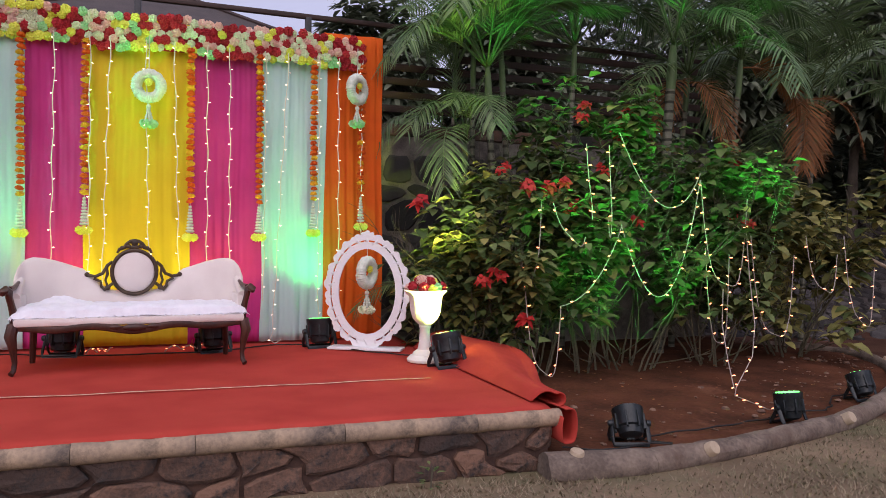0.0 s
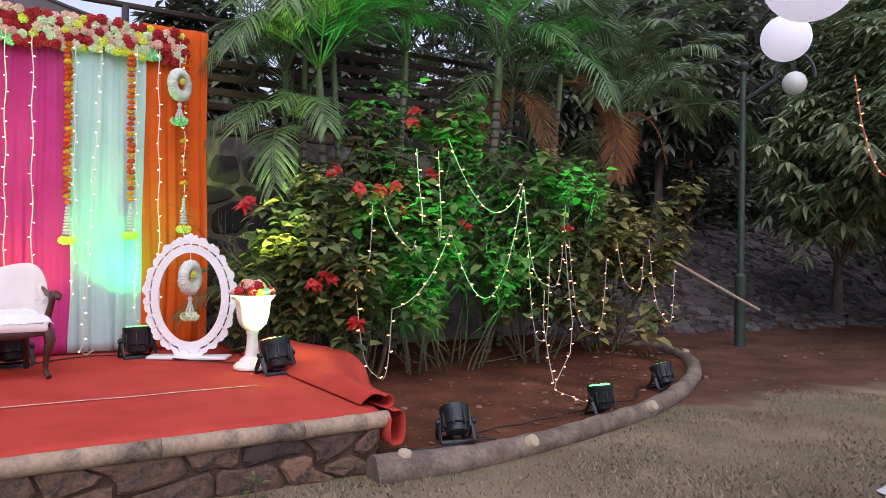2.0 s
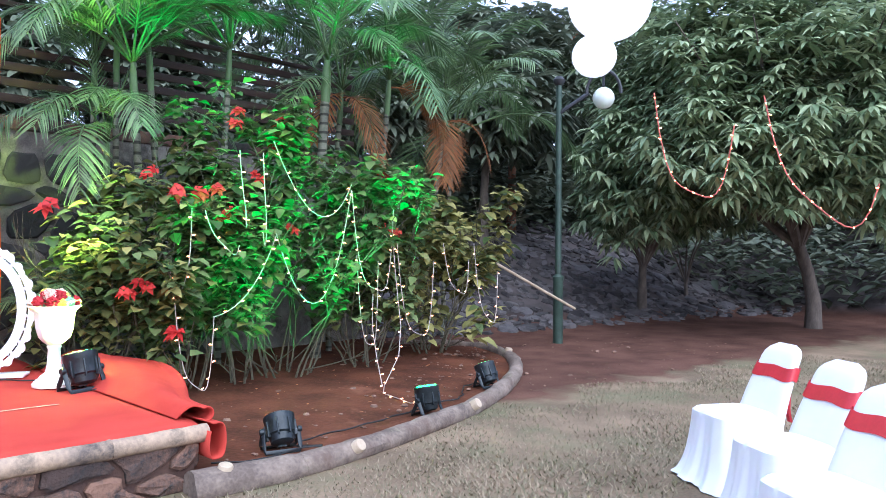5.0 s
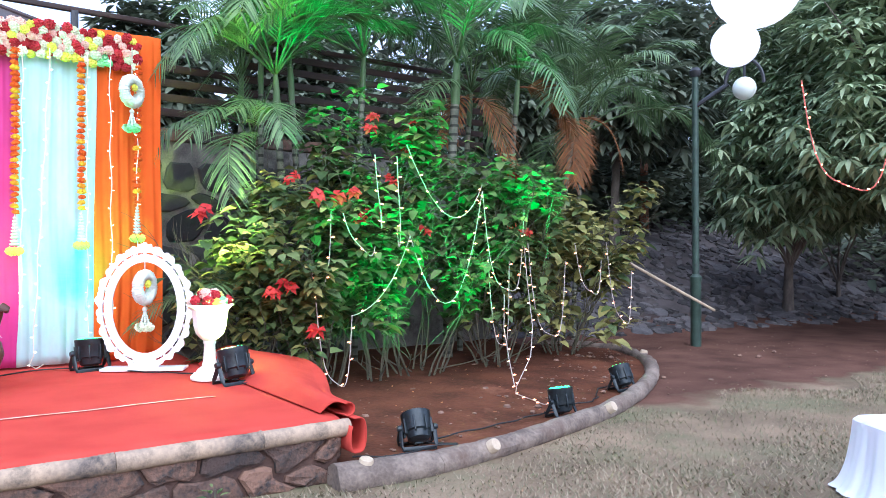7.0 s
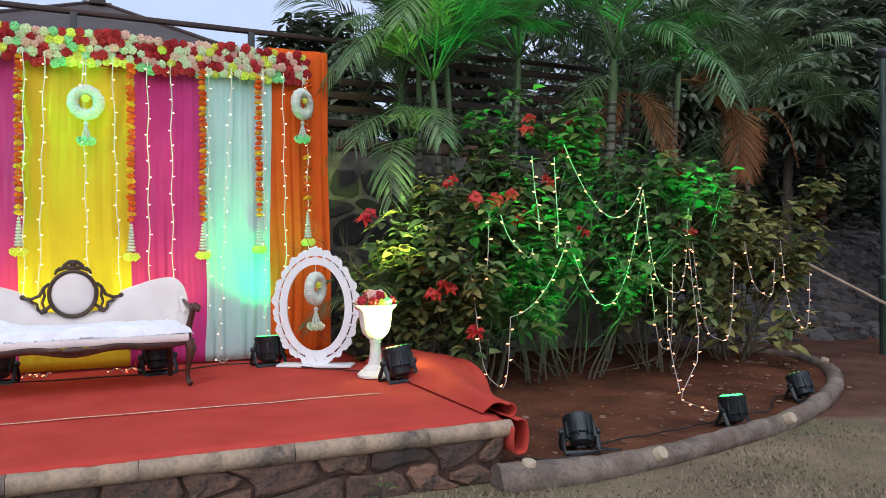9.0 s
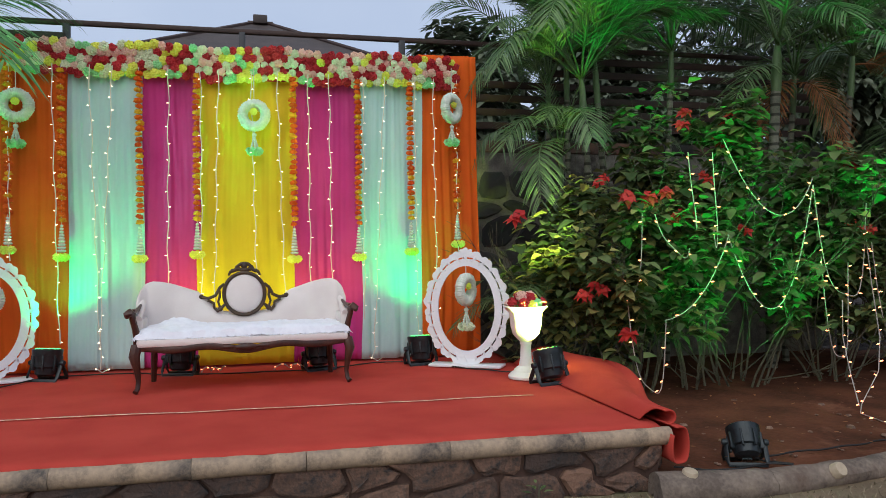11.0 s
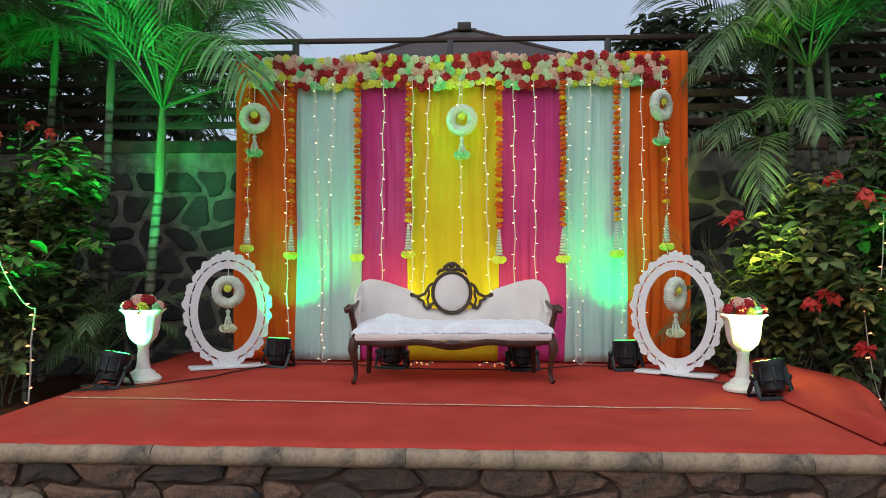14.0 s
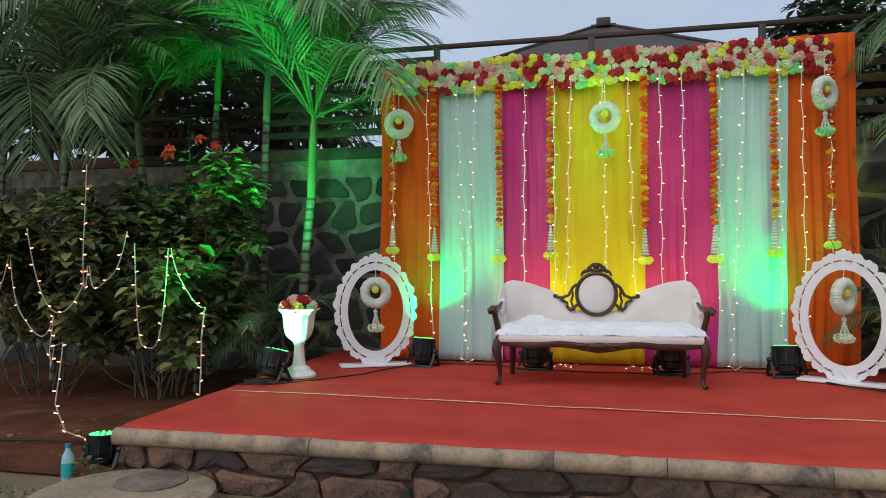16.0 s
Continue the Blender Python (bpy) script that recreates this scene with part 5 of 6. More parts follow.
MARI = [marigold_mesh("marigold"), marigold_mesh("marigold_yellow")]
CONE = Geo()
for q in range(9):
    CONE.lathe([(0.010 + 0.0026 * q, 0.0), (0.016 + 0.0032 * q, -0.010), (0.008 + 0.002 * q, -0.024)], 8, pose(0, 0, -0.028 * q))
CONE = CONE.mesh("tassel", M["tuberose"])
for k, (x, low) in enumerate(((-2.27, 1.83), (-1.835, 1.76), (-1.18, 1.74), (-0.68, 1.77), (0.20, 1.72), (0.815, 1.73), (1.33, 1.78), (1.80, 1.85))):
    t = thing("marigold_string", pose(x, CURTAIN_Y - 0.10, 0), "hanging string of orange and yellow marigolds with tassel", "garland", "marigold strings")
    part("thread", Geo().tube([(0, 0, 3.16), (0, 0, low - 0.28)], 0.003, 5), M["string"], t)
    rng = random.Random(200 + k)
    n = int((3.10 - low) / 0.047)
    for i in range(n):
        z = 3.10 - (3.10 - low) * i / (n - 1)
        part("marigold", MARI[1 if (i % 4 == 3 or rng.random() < 0.12) else 0], None, t, m=pose(rng.uniform(-0.008, 0.008), rng.uniform(-0.008, 0.008), z, rng.uniform(-14, 14), rng.uniform(-14, 14), rng.uniform(0, 360)) @ Matrix.Scale(rng.uniform(0.74, 0.92), 4))
    part("tassel", CONE, None, t, m=pose(0, 0, low - 0.04))
    for i in range(3):
        part("tip_bloom", BLOOMS["bloom_lime"][i % 2], None, t, m=pose(0.03 * (i - 1), -0.015, low - 0.33, 25, 0, 20 * (i - 1)) @ Matrix.Scale(0.8, 4))


# ---- urns with flowers ----
def urn(x, y, label, seed):
    t = thing("pedestal_urn", pose(x, y, STAGE_Z + 0.008), label, "vase", "pedestal urns")
    g = Geo()
    g.lathe([(0.0, 0), (0.145, 0), (0.148, 0.02), (0.135, 0.035), (0.12, 0.05), (0.105, 0.055), (0.095, 0.075), (0.06, 0.10), (0.048, 0.16), (0.042, 0.27), (0.05, 0.285), (0.046, 0.30)], 32)
    part("pedestal", g, M["urn"], t)
    g = Geo()
    g.lathe([(0.046, 0.30), (0.075, 0.325), (0.105, 0.36), (0.122, 0.42), (0.128, 0.48), (0.135, 0.54), (0.16, 0.575), (0.178, 0.585), (0.172, 0.592), (0.13, 0.56), (0.11, 0.48), (0.0, 0.46)], 48, flute=0.035, flutes=12)
    part("bowl", g, M["urn"], t, "fluted bell-shaped bowl")
    rng = random.Random(seed)
    part("filling", Geo().ball((0, 0, 0.57), (0.12, 0.12, 0.06), 14, 8), M["leaf"], t, "green foam filling")
    kinds = ["bloom_red", "bloom_pink", "bloom_red", "bloom_lime", "bloom_red", "bloom_pink", "bloom_mint"]
    for k in range(24):
        a, q = 2 * math.pi * k / 12 + rng.uniform(-0.2, 0.2), 0.13 if k < 12 else 0.06
        part("bloom", BLOOMS[kinds[(k * 3 + seed) % 7]][k % 2], None, t, m=pose(q * math.cos(a), q * math.sin(a), 0.60 + (0.055 if k >= 12 else 0) + rng.uniform(-0.01, 0.02), 0, 0, math.degrees(a) + 90) @ pose(0, 0, 0, -35 if k >= 12 else 0, 0, 0) @ Matrix.Scale(0.95, 4))
    P, D, N, L, W = [], [], [], [], []
    for k in range(36):
        a = rng.uniform(0, 2 * math.pi)
        P.append((0.12 * math.cos(a), 0.12 * math.sin(a), 0.60))
        D.append((math.cos(a), math.sin(a), rng.uniform(0.0, 0.9)))
        N.append((0, 0, 1))
        L.append(rng.uniform(0.05, 0.09))
        W.append(0.03)
    part("leaves", leaf_cloud("leaves", P, D, N, L, W, M["leaf"]), None, t)


urn(-2.76, 6.22, "white fluted urn on a pedestal holding red and pink flowers", 1)
urn(2.03, 6.03, "white fluted urn on a pedestal holding red and yellow flowers", 4)


# ---- flood cans ----
FIN = Geo().box((0.012, 0.024, 0.11), Matrix(), 0.003).mesh("fin", M["black"])


def can(x, y, z, aim, lens, label, size=1.0):
    t = thing("flood_light", pose(x, y, z) @ Matrix.Scale(size, 4), label, "stage light", "flood lights")
    d = (Vector(aim) - Vector((x, y, z + 0.162))).normalized()
    turn = d.to_track_quat("Z", "Y").to_matrix().to_4x4()
    yaw = math.degrees(math.atan2(d.y, d.x)) - 90
    body = Matrix.Translation((0, 0, 0.135)) @ turn
    g = Geo()
    g.lathe([(0.0, -0.10), (0.055, -0.10), (0.078, -0.085), (0.085, -0.04), (0.098, -0.03), (0.102, 0.05), (0.106, 0.06), (0.108, 0.10), (0.100, 0.105), (0.096, 0.085), (0.0, 0.083)], 24)
    housing = part("housing", g, M["black"], t, m=body)
    for k in range(8):
        a = 45 * k + 22
        part("fin", FIN, None, housing, m=pose(0.10 * math.cos(radians(a)), 0.10 * math.sin(radians(a)), 0.0, 0, 0, a + 90))
    g = Geo()
    for k in range(19):
        r = 0 if k == 0 else (0.04 if k < 7 else 0.074)
        a = 2 * math.pi * (k / 6 if k < 7 else k / 12)
        g.ball((r * math.cos(a), r * math.sin(a), 0.100), (0.015, 0.015, 0.012), 8, 4)
    part("lens", g, lens, housing, "cluster of lamp lenses")
    part("display_panel", Geo().box((0.06, 0.03, 0.01), pose(0, -0.03, -0.103), 0.002), M["lens_dark"], housing)
    turn_z = pose(0, 0, 0, 0, 0, yaw)
    for s, ang in ((1, 24), (-1, -24)):
        pts = [(-0.122, 0, 0.135), (-0.124, s * 0.05, 0.04), (-0.118, s * 0.07, 0.008), (0.118, s * 0.07, 0.008), (0.124, s * 0.05, 0.04), (0.122, 0, 0.135)]
        part("yoke", Geo().tube(pts, 0.009, 6, flat=1.8), M["black"], t, m=turn_z)
    for s in (-1, 1):
        part("knob", Geo().lathe([(0.022, -0.012), (0.024, 0.0), (0.018, 0.016)], 12, pose(s * 0.13, 0, 0.135, 0, 90 * s, 0)), M["black"], t, m=turn_z)
    return t


LENS = {GREEN: M["lens_green"], MINT: M["lens_green"], AMBER: M["lens_amber"], LIME: M["lens_green"], GREEN_W: M["lens_green"]}
for k, (x, y, z, ax, ay, az, watts, colour, beam) in enumerate(CANS):
    where = "behind the sofa" if k in (2, 3) else ("on the red carpet" if k < 6 else "on the red soil")
    up = (1.6, 1.6, 1.6, 1.6, 0.5, 0.5, 0.8, 9.0, 0.8, 40.0)[k]
    can(x, y, z, (ax, ay, az + up), LENS[colour], "black flood light can with double yoke standing " + where, 1.12 if k < 4 else (1.12 if k < 6 else 0.97))
    d = (Vector((ax, ay, az + up)) - Vector((x, y, z + 0.162))).normalized()
    spot("flood_beam", Vector((x, y, z + 0.162)) + d * 0.16, (ax, ay, az), watts, colour, beam)

# ---- chairs in white covers ----
def covered_chair(x, y, turn, sash_drop):
    t = thing("banquet_chair", pose(x, y, 0.0, 0, 0, turn) @ Matrix.Scale(0.95, 4), "banquet chair in a white cloth cover with red sash", "chair", "covered chairs")
    rng = random.Random(int(x * 100))

    def loop(u, hx, hy, p=5.0):
        a = 2 * math.pi * u
        c, s = math.cos(a), math.sin(a)
        k = (abs(c) ** p + abs(s) ** p) ** (-1 / p)
        return hx * k * c, hy * k * s

    g = Geo()

    def skirt(u, v):
        z = 0.005 + 0.455 * v
        f = (1 - v)
        fold = 0.014 * f * math.sin(2 * math.pi * u * 9 + 2 * math.sin(7 * u)) + 0.007 * f * math.sin(2 * math.pi * u * 21 + 3 * math.sin(5 * u))
        px, py = loop(u, 0.205 + 0.05 * f ** 1.4 + 0.05 * f ** 6 + fold, 0.205 + 0.06 * f ** 1.4 + 0.05 * f ** 6 + fold)
        if v > 0.93:
            q = (v - 0.93) / 0.07
            px, py, z = px * (1 - 0.10 * q * q), py * (1 - 0.10 * q * q), 0.43 + 0.03 * math.sin(q * math.pi / 2)
        return (px, py + 0.0, z + 0.012 * f * math.sin(9 * u) * (v < 0.05))

    g.sheet(88, 18, skirt, wrap=True)
    top = [Vector(skirt(i / 88, 1.0)) for i in range(88)]
    g.add(top + [Vector((0, 0, 0.468))], [(i, (i + 1) % 88, 88) for i in range(88)])
    part("seat_cover", g, M["cover"], t)
    g = Geo()

    def back(u, v):
        z = 0.34 + 0.53 * v
        w = 0.215 - 0.055 * v
        th = 0.050 - 0.012 * v
        if v > 0.86:
            q = (v - 0.86) / 0.14
            w, th = w * math.sqrt(max(0.0, 1 - q * q * 0.75)), th * math.sqrt(max(0.02, 1 - q * q))
        px, py = loop(u, w, th, 3.2)
        return (px, -0.185 - 0.20 * v ** 1.3 + py - 0.02 * math.cos(px * 7), z + 0.02 * noise.noise((px * 6, z * 4, x)) * 0.4)

    g.sheet(40, 20, back, wrap=True)
    tp = [Vector(back(i / 40, 1.0)) for i in range(40)]
    g.add(tp, [tuple(range(40))])
    part("back_cover", g, M["cover"], t)
    g = Geo()
    g.sheet(44, 3, lambda u, v: tuple(Vector(back(u, 0.60 + 0.15 * v)) + Vector((back(u, 0.65)[0] * 0.05, (back(u, 0.65)[1] + 0.299) * 0.3, 0)) + Vector((0, 0, 0.006 * math.sin(30 * u)))), wrap=True)
    part("sash", g, M["sash"], t, "red satin sash")
    g = Geo()
    for s in (-1, 1):
        g.sheet(4, 10, lambda u, v, s=s: (0.02 * s + 0.045 * (u - 0.5) + s * (0.05 + 0.05 * v), -0.335 - 0.012 * math.sin(6 * v) + 0.01 * math.sin(9 * u), 0.69 - sash_drop * v))
        g.ball((s * 0.055, -0.335, 0.70), (0.05, 0.014, 0.03), 10, 6)
    part("bow", g, M["sash"], t, "tied sash bow")
    return t


covered_chair(4.625, 2.08, 58, 0.30)
covered_chair(4.06, 1.58, 58, 0.34)
covered_chair(3.45, 1.20, 58, 0.28)

# ---- lamp post and paper lanterns ----
post = thing("lamp_post", pose(9.54, 6.93, 0), "green painted garden lamp post with arm and globe", "lamp post")
part("pole", Geo().lathe([(0.0, -0.05), (0.078, -0.05), (0.078, 0.95), (0.086, 0.97), (0.086, 1.02), (0.050, 1.06), (0.045, 4.0), (0.0, 4.02)], 16), M["post_green"], post)
part("finial", Geo().lathe([(0.05, 3.98), (0.085, 4.02), (0.09, 4.07), (0.05, 4.12), (0.0, 4.13)], 14), M["steel"], post)
arm_dir = Vector((0.45, -1.0, 0)).normalized()
pts = [Vector((0, 0, 3.55)) + arm_dir * (0.46 * q / 8) + Vector((0, 0, 0.28 * q / 8)) for q in range(9)]
part("arm", Geo().tube(pts, 0.045, 8, flat=0.6), M["steel"], post)
hook = [Vector((0, 0, 3.80)) + arm_dir * (0.42 + 0.26 * (1 - math.cos(math.pi * q / 12))) + Vector((0, 0, 0.36 * math.sin(math.pi * q / 12))) for q in range(13)]
part("hook", Geo().tube(hook, 0.025, 7), M["steel"], post, "curved steel hook")
gc = hook[6] + Vector((0, 0, -0.42))
part("globe", Geo().ball(gc, 0.165, 20, 12), M["globe"], post, "opal white globe")
part("globe_stem", Geo().tube([hook[6], gc + Vector((0, 0, 0.15))], 0.02, 6), M["steel"], post)


def paper_lantern(x, y, z, r, high, label):
    t = thing("paper_lantern", pose(x, y, z), label, "paper lantern", "paper lanterns")
    prof = []
    n = 44
    for i in range(n + 1):
        a = math.pi * (0.06 + 0.88 * i / n)
        prof.append((r * math.sin(a) * (1.0 if i % 2 else 0.985), -r * 0.95 * math.cos(a)))
    g = Geo()
    vs, fs, seg = [], [], 40
    for q, zz in prof:
        vs += [(q * math.cos(2 * math.pi * k / seg), q * math.sin(2 * math.pi * k / seg), zz) for k in range(seg)]
    fs = [(j * seg + k, j * seg + (k + 1) % seg, (j + 1) * seg + (k + 1) % seg, (j + 1) * seg + k) for j in range(n) for k in range(seg)]
    g.add(vs, fs)
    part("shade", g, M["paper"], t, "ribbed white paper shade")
    ring = [(prof[-1][0] * math.cos(2 * math.pi * k / 24), prof[-1][0] * math.sin(2 * math.pi * k / 24), prof[-1][1]) for k in range(25)]
    part("wire_ring", Geo().tube(ring, 0.003, 5), M["steel"], t)
    part("cord", Geo().tube([(0, 0, high - z), (0, 0, prof[-1][1])], 0.003, 5), M["string"], t)
    part("spreader", Geo().tube([(-prof[-1][0], 0, prof[-1][1]), (prof[-1][0], 0, prof[-1][1])], 0.002, 4), M["steel"], t)


LINE = (Vector((0.2, -0.029, 5.2)), Vector((13.6, 9.186, 5.2)))


def line_height(x):
    q = (x - LINE[0].x) / (LINE[1].x - LINE[0].x)
    return LINE[0].z + (LINE[1].z - LINE[0].z) * q - 0.9 * 4 * q * (1 - q)


tagged(part("hanging_line", Geo().tube([LINE[0].lerp(LINE[1], k / 30) * 1.0 + Vector((0, 0, -0.9 * 4 * (k / 30) * (1 - k / 30))) for k in range(31)], 0.004, 5), M["string"]), "thin cord strung overhead to the trees for lanterns", "cord")
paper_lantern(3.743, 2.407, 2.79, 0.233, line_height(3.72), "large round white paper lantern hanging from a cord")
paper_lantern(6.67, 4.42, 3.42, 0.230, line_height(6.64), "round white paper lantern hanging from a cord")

# ---- strings of small lamps ----
BULB = Geo()
BULB.lathe([(0.0, -0.003), (0.0035, 0.0), (0.0045, 0.012), (0.0025, 0.02), (0.0, 0.021)], 6)
BULB_MESH = {"bulb": BULB.mesh("bulb", M["bulb"]), "bulb_warm": BULB.mesh("bulb", M["bulb_warm"])}


def light_string(path, label, wire="wire", bulb="bulb", every=0.135, radius=0.006, seed=0, big=1.0):
    rng = random.Random(seed)
    path = [Vector(p) for p in path]
    base = path[0]
    t = thing("fairy_light_string", Matrix.Translation(base), label, "string lights", "strings of fairy lights")
    part("wire", Geo().tube([p - base for p in path], radius, 5), M[wire], t)
    run, due, side = 0.0, every * rng.uniform(0.3, 1.0), 1
    for a, b in zip(path, path[1:]):
        ln = (b - a).length
        while due <= run + ln:
            p = a.lerp(b, (due - run) / ln) - base
            side = -side
            part("bulb", BULB_MESH[bulb], None, t, m=Matrix.Translation(p + Vector((side * 0.008, -0.006, 0))) @ pose(0, 0, 0, rng.uniform(-30, 30), side * rng.uniform(60, 110), 0) @ Matrix.Scale(big * 0.68, 4))
            due += every * rng.uniform(0.75, 1.25)
        run += ln
    return t


def swag(p, q, sag, n=14, depth=0.0):
    """A slack cord from p to q that hangs sag below its lower end."""
    p, q = Vector(p), Vector(q)
    drop = sag + abs(p.z - q.z) / 2
    out = []
    for i in range(n + 1):
        t = i / n
        c = p.lerp(q, t)
        u = 2 * t - 1
        c.z -= drop * (1 - u ** 4) if abs(q.x - p.x) < 0.6 else drop * (1 - u * u)
        c.y -= depth * (1 - u * u)
        out.append(c)
    return out


# down the curtains
FALLS = [(-2.26, -2.25, 1.40), (-1.91, -1.85, 0.66), (-1.60, -1.51, 0.42), (-1.40, -1.52, 0.60), (-0.92, -0.94, 0.95), (-0.64, -0.64, 0.9), (-0.48, -0.53, 0.95), (-0.19, -0.15, 1.20), (0.05, 0.11, 0.95),
         (0.34, 0.35, 0.85), (0.54, 0.55, 0.85), (0.87, 0.86, 0.80), (1.08, 0.95, 0.50), (1.37, 1.38, 0.62), (1.56, 1.58, 0.80), (1.80, 1.79, 1.30)]
for k, (x0, x1, low) in enumerate(FALLS):
    rng = random.Random(300 + k)
    pts = [(x0 + (x1 - x0) * i / 24 + 0.008 * math.sin(i * 1.1 + k), CURTAIN_Y - 0.115 - 0.02 * i / 24, 3.16 - (3.16 - low) * i / 24) for i in range(25)]
    if k in (2, 12):  # a last loop on the floor
        pts += [(x1 - 0.03, CURTAIN_Y - 0.16, STAGE_Z + 0.05), (x1 + 0.02, CURTAIN_Y - 0.18, STAGE_Z + 0.018), (x1 + 0.08, CURTAIN_Y - 0.16, STAGE_Z + 0.05)]
    light_string(pts, "lit fairy light string hanging straight down the curtains", "wire_bulb_lit", every=0.13, radius=0.0045, seed=k)
for x0, x1 in ((-0.62, -0.42), (0.00, 0.34)):
    pts = [(x0 + (x1 - x0) * i / 10, 7.05 - 0.05 * math.sin(i * 1.3), STAGE_Z + 0.02 + 0.05 * abs(math.sin(i * 0.8))) for i in range(11)]
    light_string(pts, "lit fairy light ends gathered on the carpet behind the sofa", bulb="bulb_warm", every=0.06, seed=int(x0 * 100))

# over the bushes: both ends and how far the slack hangs
SWAGS = [(3.14, 1.75, 2.94, 1.24, 0.13), (2.98, 1.09, 3.34, 0.81, 0.58), (3.34, 0.81, 3.97, 1.56, -0.22), (3.97, 1.56, 4.84, 2.01, 0.66), (4.86, 2.01, 5.41, 1.84, 0.84), (4.93, 1.35, 5.20, 1.29, 0.86), (5.48, 1.48, 6.02, 1.29, 0.80),
         (6.19, 1.49, 6.60, 1.30, 0.37), (6.71, 1.50, 7.13, 1.16, 0.58), (3.94, 2.41, 4.84, 2.07, 0.33), (3.59, 2.29, 3.64, 1.73, 0.0), (3.83, 2.29, 3.82, 1.60, 0.0), (3.26, 1.74, 3.58, 1.44, 0.02)]
for k, (x0, z0, x1, z1, sag) in enumerate(SWAGS):
    light_string(swag((x0, 6.12, z0), (x1, 6.1, z1), sag, depth=0.06), "lit fairy light cord looping over the flowering bush", bulb="bulb_warm", every=0.15, radius=0.0045, seed=400 + k, big=1.9)
light_string([(5.39, 6.1, 1.63), (5.36, 6.0, 1.1), (5.30, 5.85, 0.62), (5.12, 5.68, 0.35), (4.76, 5.48, 0.12), (4.66, 5.38, 0.075), (4.60, 5.1, 0.075), (4.52, 4.85, 0.08), (4.45, 4.67, 0.13)],
             "lit fairy light cord running down to a flood light", bulb="bulb_warm", every=0.16, radius=0.0045, seed=430, big=1.9)
light_string([(5.09, 6.05, 0.95), (5.0, 5.95, 0.62), (4.84, 5.68, 0.33), (4.72, 5.46, 0.12)], "lit fairy light cord trailing down to the soil", bulb="bulb_warm", every=0.16, radius=0.0045, seed=431, big=1.9)
LEFT = [(-5.30, 1.70, -4.67, 1.21, 0.24), (-4.67, 2.27, -4.64, 1.36, 0.0), (-4.64, 1.36, -4.24, 1.66, 0.15), (-4.18, 1.56, -3.83, 1.51, 0.86), (-3.82, 1.51, -3.48, 1.00, -0.18), (-5.48, 1.44, -4.99, 0.91, 0.07), (-5.95, 0.75, -5.48, 1.44, -0.1)]
for k, (x0, z0, x1, z1, sag) in enumerate(LEFT):
    light_string(swag((x0, 5.92, z0), (x1, 5.9, z1), sag, depth=0.05), "lit fairy light cord looping over the dark bush", bulb="bulb_warm", every=0.15, radius=0.0055, seed=440 + k, big=1.9)
light_string([(-3.48, 5.9, 1.0), (-3.50, 5.88, 0.75), (-3.49, 5.86, 0.5), (-3.50, 5.85, 0.26)], "lit fairy light cord hanging free beside the stage", bulb="bulb_warm", every=0.13, radius=0.007, seed=450, big=1.9)
light_string([(-4.99, 5.9, 0.91), (-4.99, 5.85, 0.6), (-4.93, 5.8, 0.47), (-4.85, 5.75, 0.66), (-4.72, 5.7, 0.70), (-4.62, 5.55, 0.5), (-4.45, 5.3, 0.25), (-4.1, 5.0, 0.12), (-3.75, 4.85, 0.10), (-3.5, 4.8, 0.14)],
             "lit fairy light cord trailing to a flood light", bulb="bulb_warm", every=0.16, radius=0.0055, seed=451, big=1.9)
for k, (a, b, sag) in enumerate((((9.80, 5.46, 3.69), (10.24, 4.48, 3.17), 0.92), ((9.96, 3.97, 3.46), (10.24, 2.70, 2.25), 0.28))):
    light_string(swag(a, b, sag), "red-wired fairy lights looped over the mango tree", "wire_red", "bulb_warm", 0.14, 0.010, 460 + k, 3.2)

# ---- cables on the carpet and the soil ----
def cable(pts, label, lift=0.0):
    p = along([(x, y) for x, y in pts], 60)
    tagged(part("cable", Geo().tube([(q.x + 0.012 * math.sin(i * 0.9), q.y + 0.012 * math.cos(i * 0.7), lift) for i, q in enumerate(p)], 0.0065, 5), M["cable"]), label, "cable", "loose cables")


cable([(-3.0, 5.85), (-2.8, 5.75), (-2.3, 6.35), (-1.9, 7.15), (-1.2, 7.2), (-0.8, 7.0), (0.0, 6.95), (0.45, 6.95)], "black cable lying across the red carpet", STAGE_Z + 0.016)
cable([(0.5, 7.0), (1.0, 7.25), (1.3, 7.1), (1.75, 6.55), (2.1, 6.2), (2.3, 5.75), (2.15, 5.62)], "black cable lying across the red carpet", STAGE_Z + 0.016)
cable([(2.12, 5.85), (2.25, 5.6), (2.4, 5.75), (2.15, 5.7), (2.42, 5.55), (2.32, 5.40), (2.2, 5.45)], "tangled black cable beside the urn", STAGE_Z + 0.02)
cable([(-2.95, 6.05), (-3.1, 5.9), (-2.85, 5.8), (-3.05, 5.7), (-2.8, 5.95)], "tangled black cable beside the flood light", STAGE_Z + 0.016)
cable([(2.4, 4.35), (2.7, 4.22), (2.95, 4.28), (3.15, 4.22), (3.0, 4.36), (3.2, 4.45), (3.7, 4.5), (4.3, 4.6)], "black cable lying on the red soil", 0.085)
cable([(4.3, 4.6), (4.65, 4.7), (5.0, 4.72), (5.4, 5.05), (5.65, 5.1), (5.75, 4.95)], "black cable lying on the red soil", 0.085)
cable([(-3.4, 4.7), (-3.9, 4.95), (-4.6, 4.9), (-5.6, 5.1), (-6.5, 5.0)], "black cable lying on the red soil", 0.06)

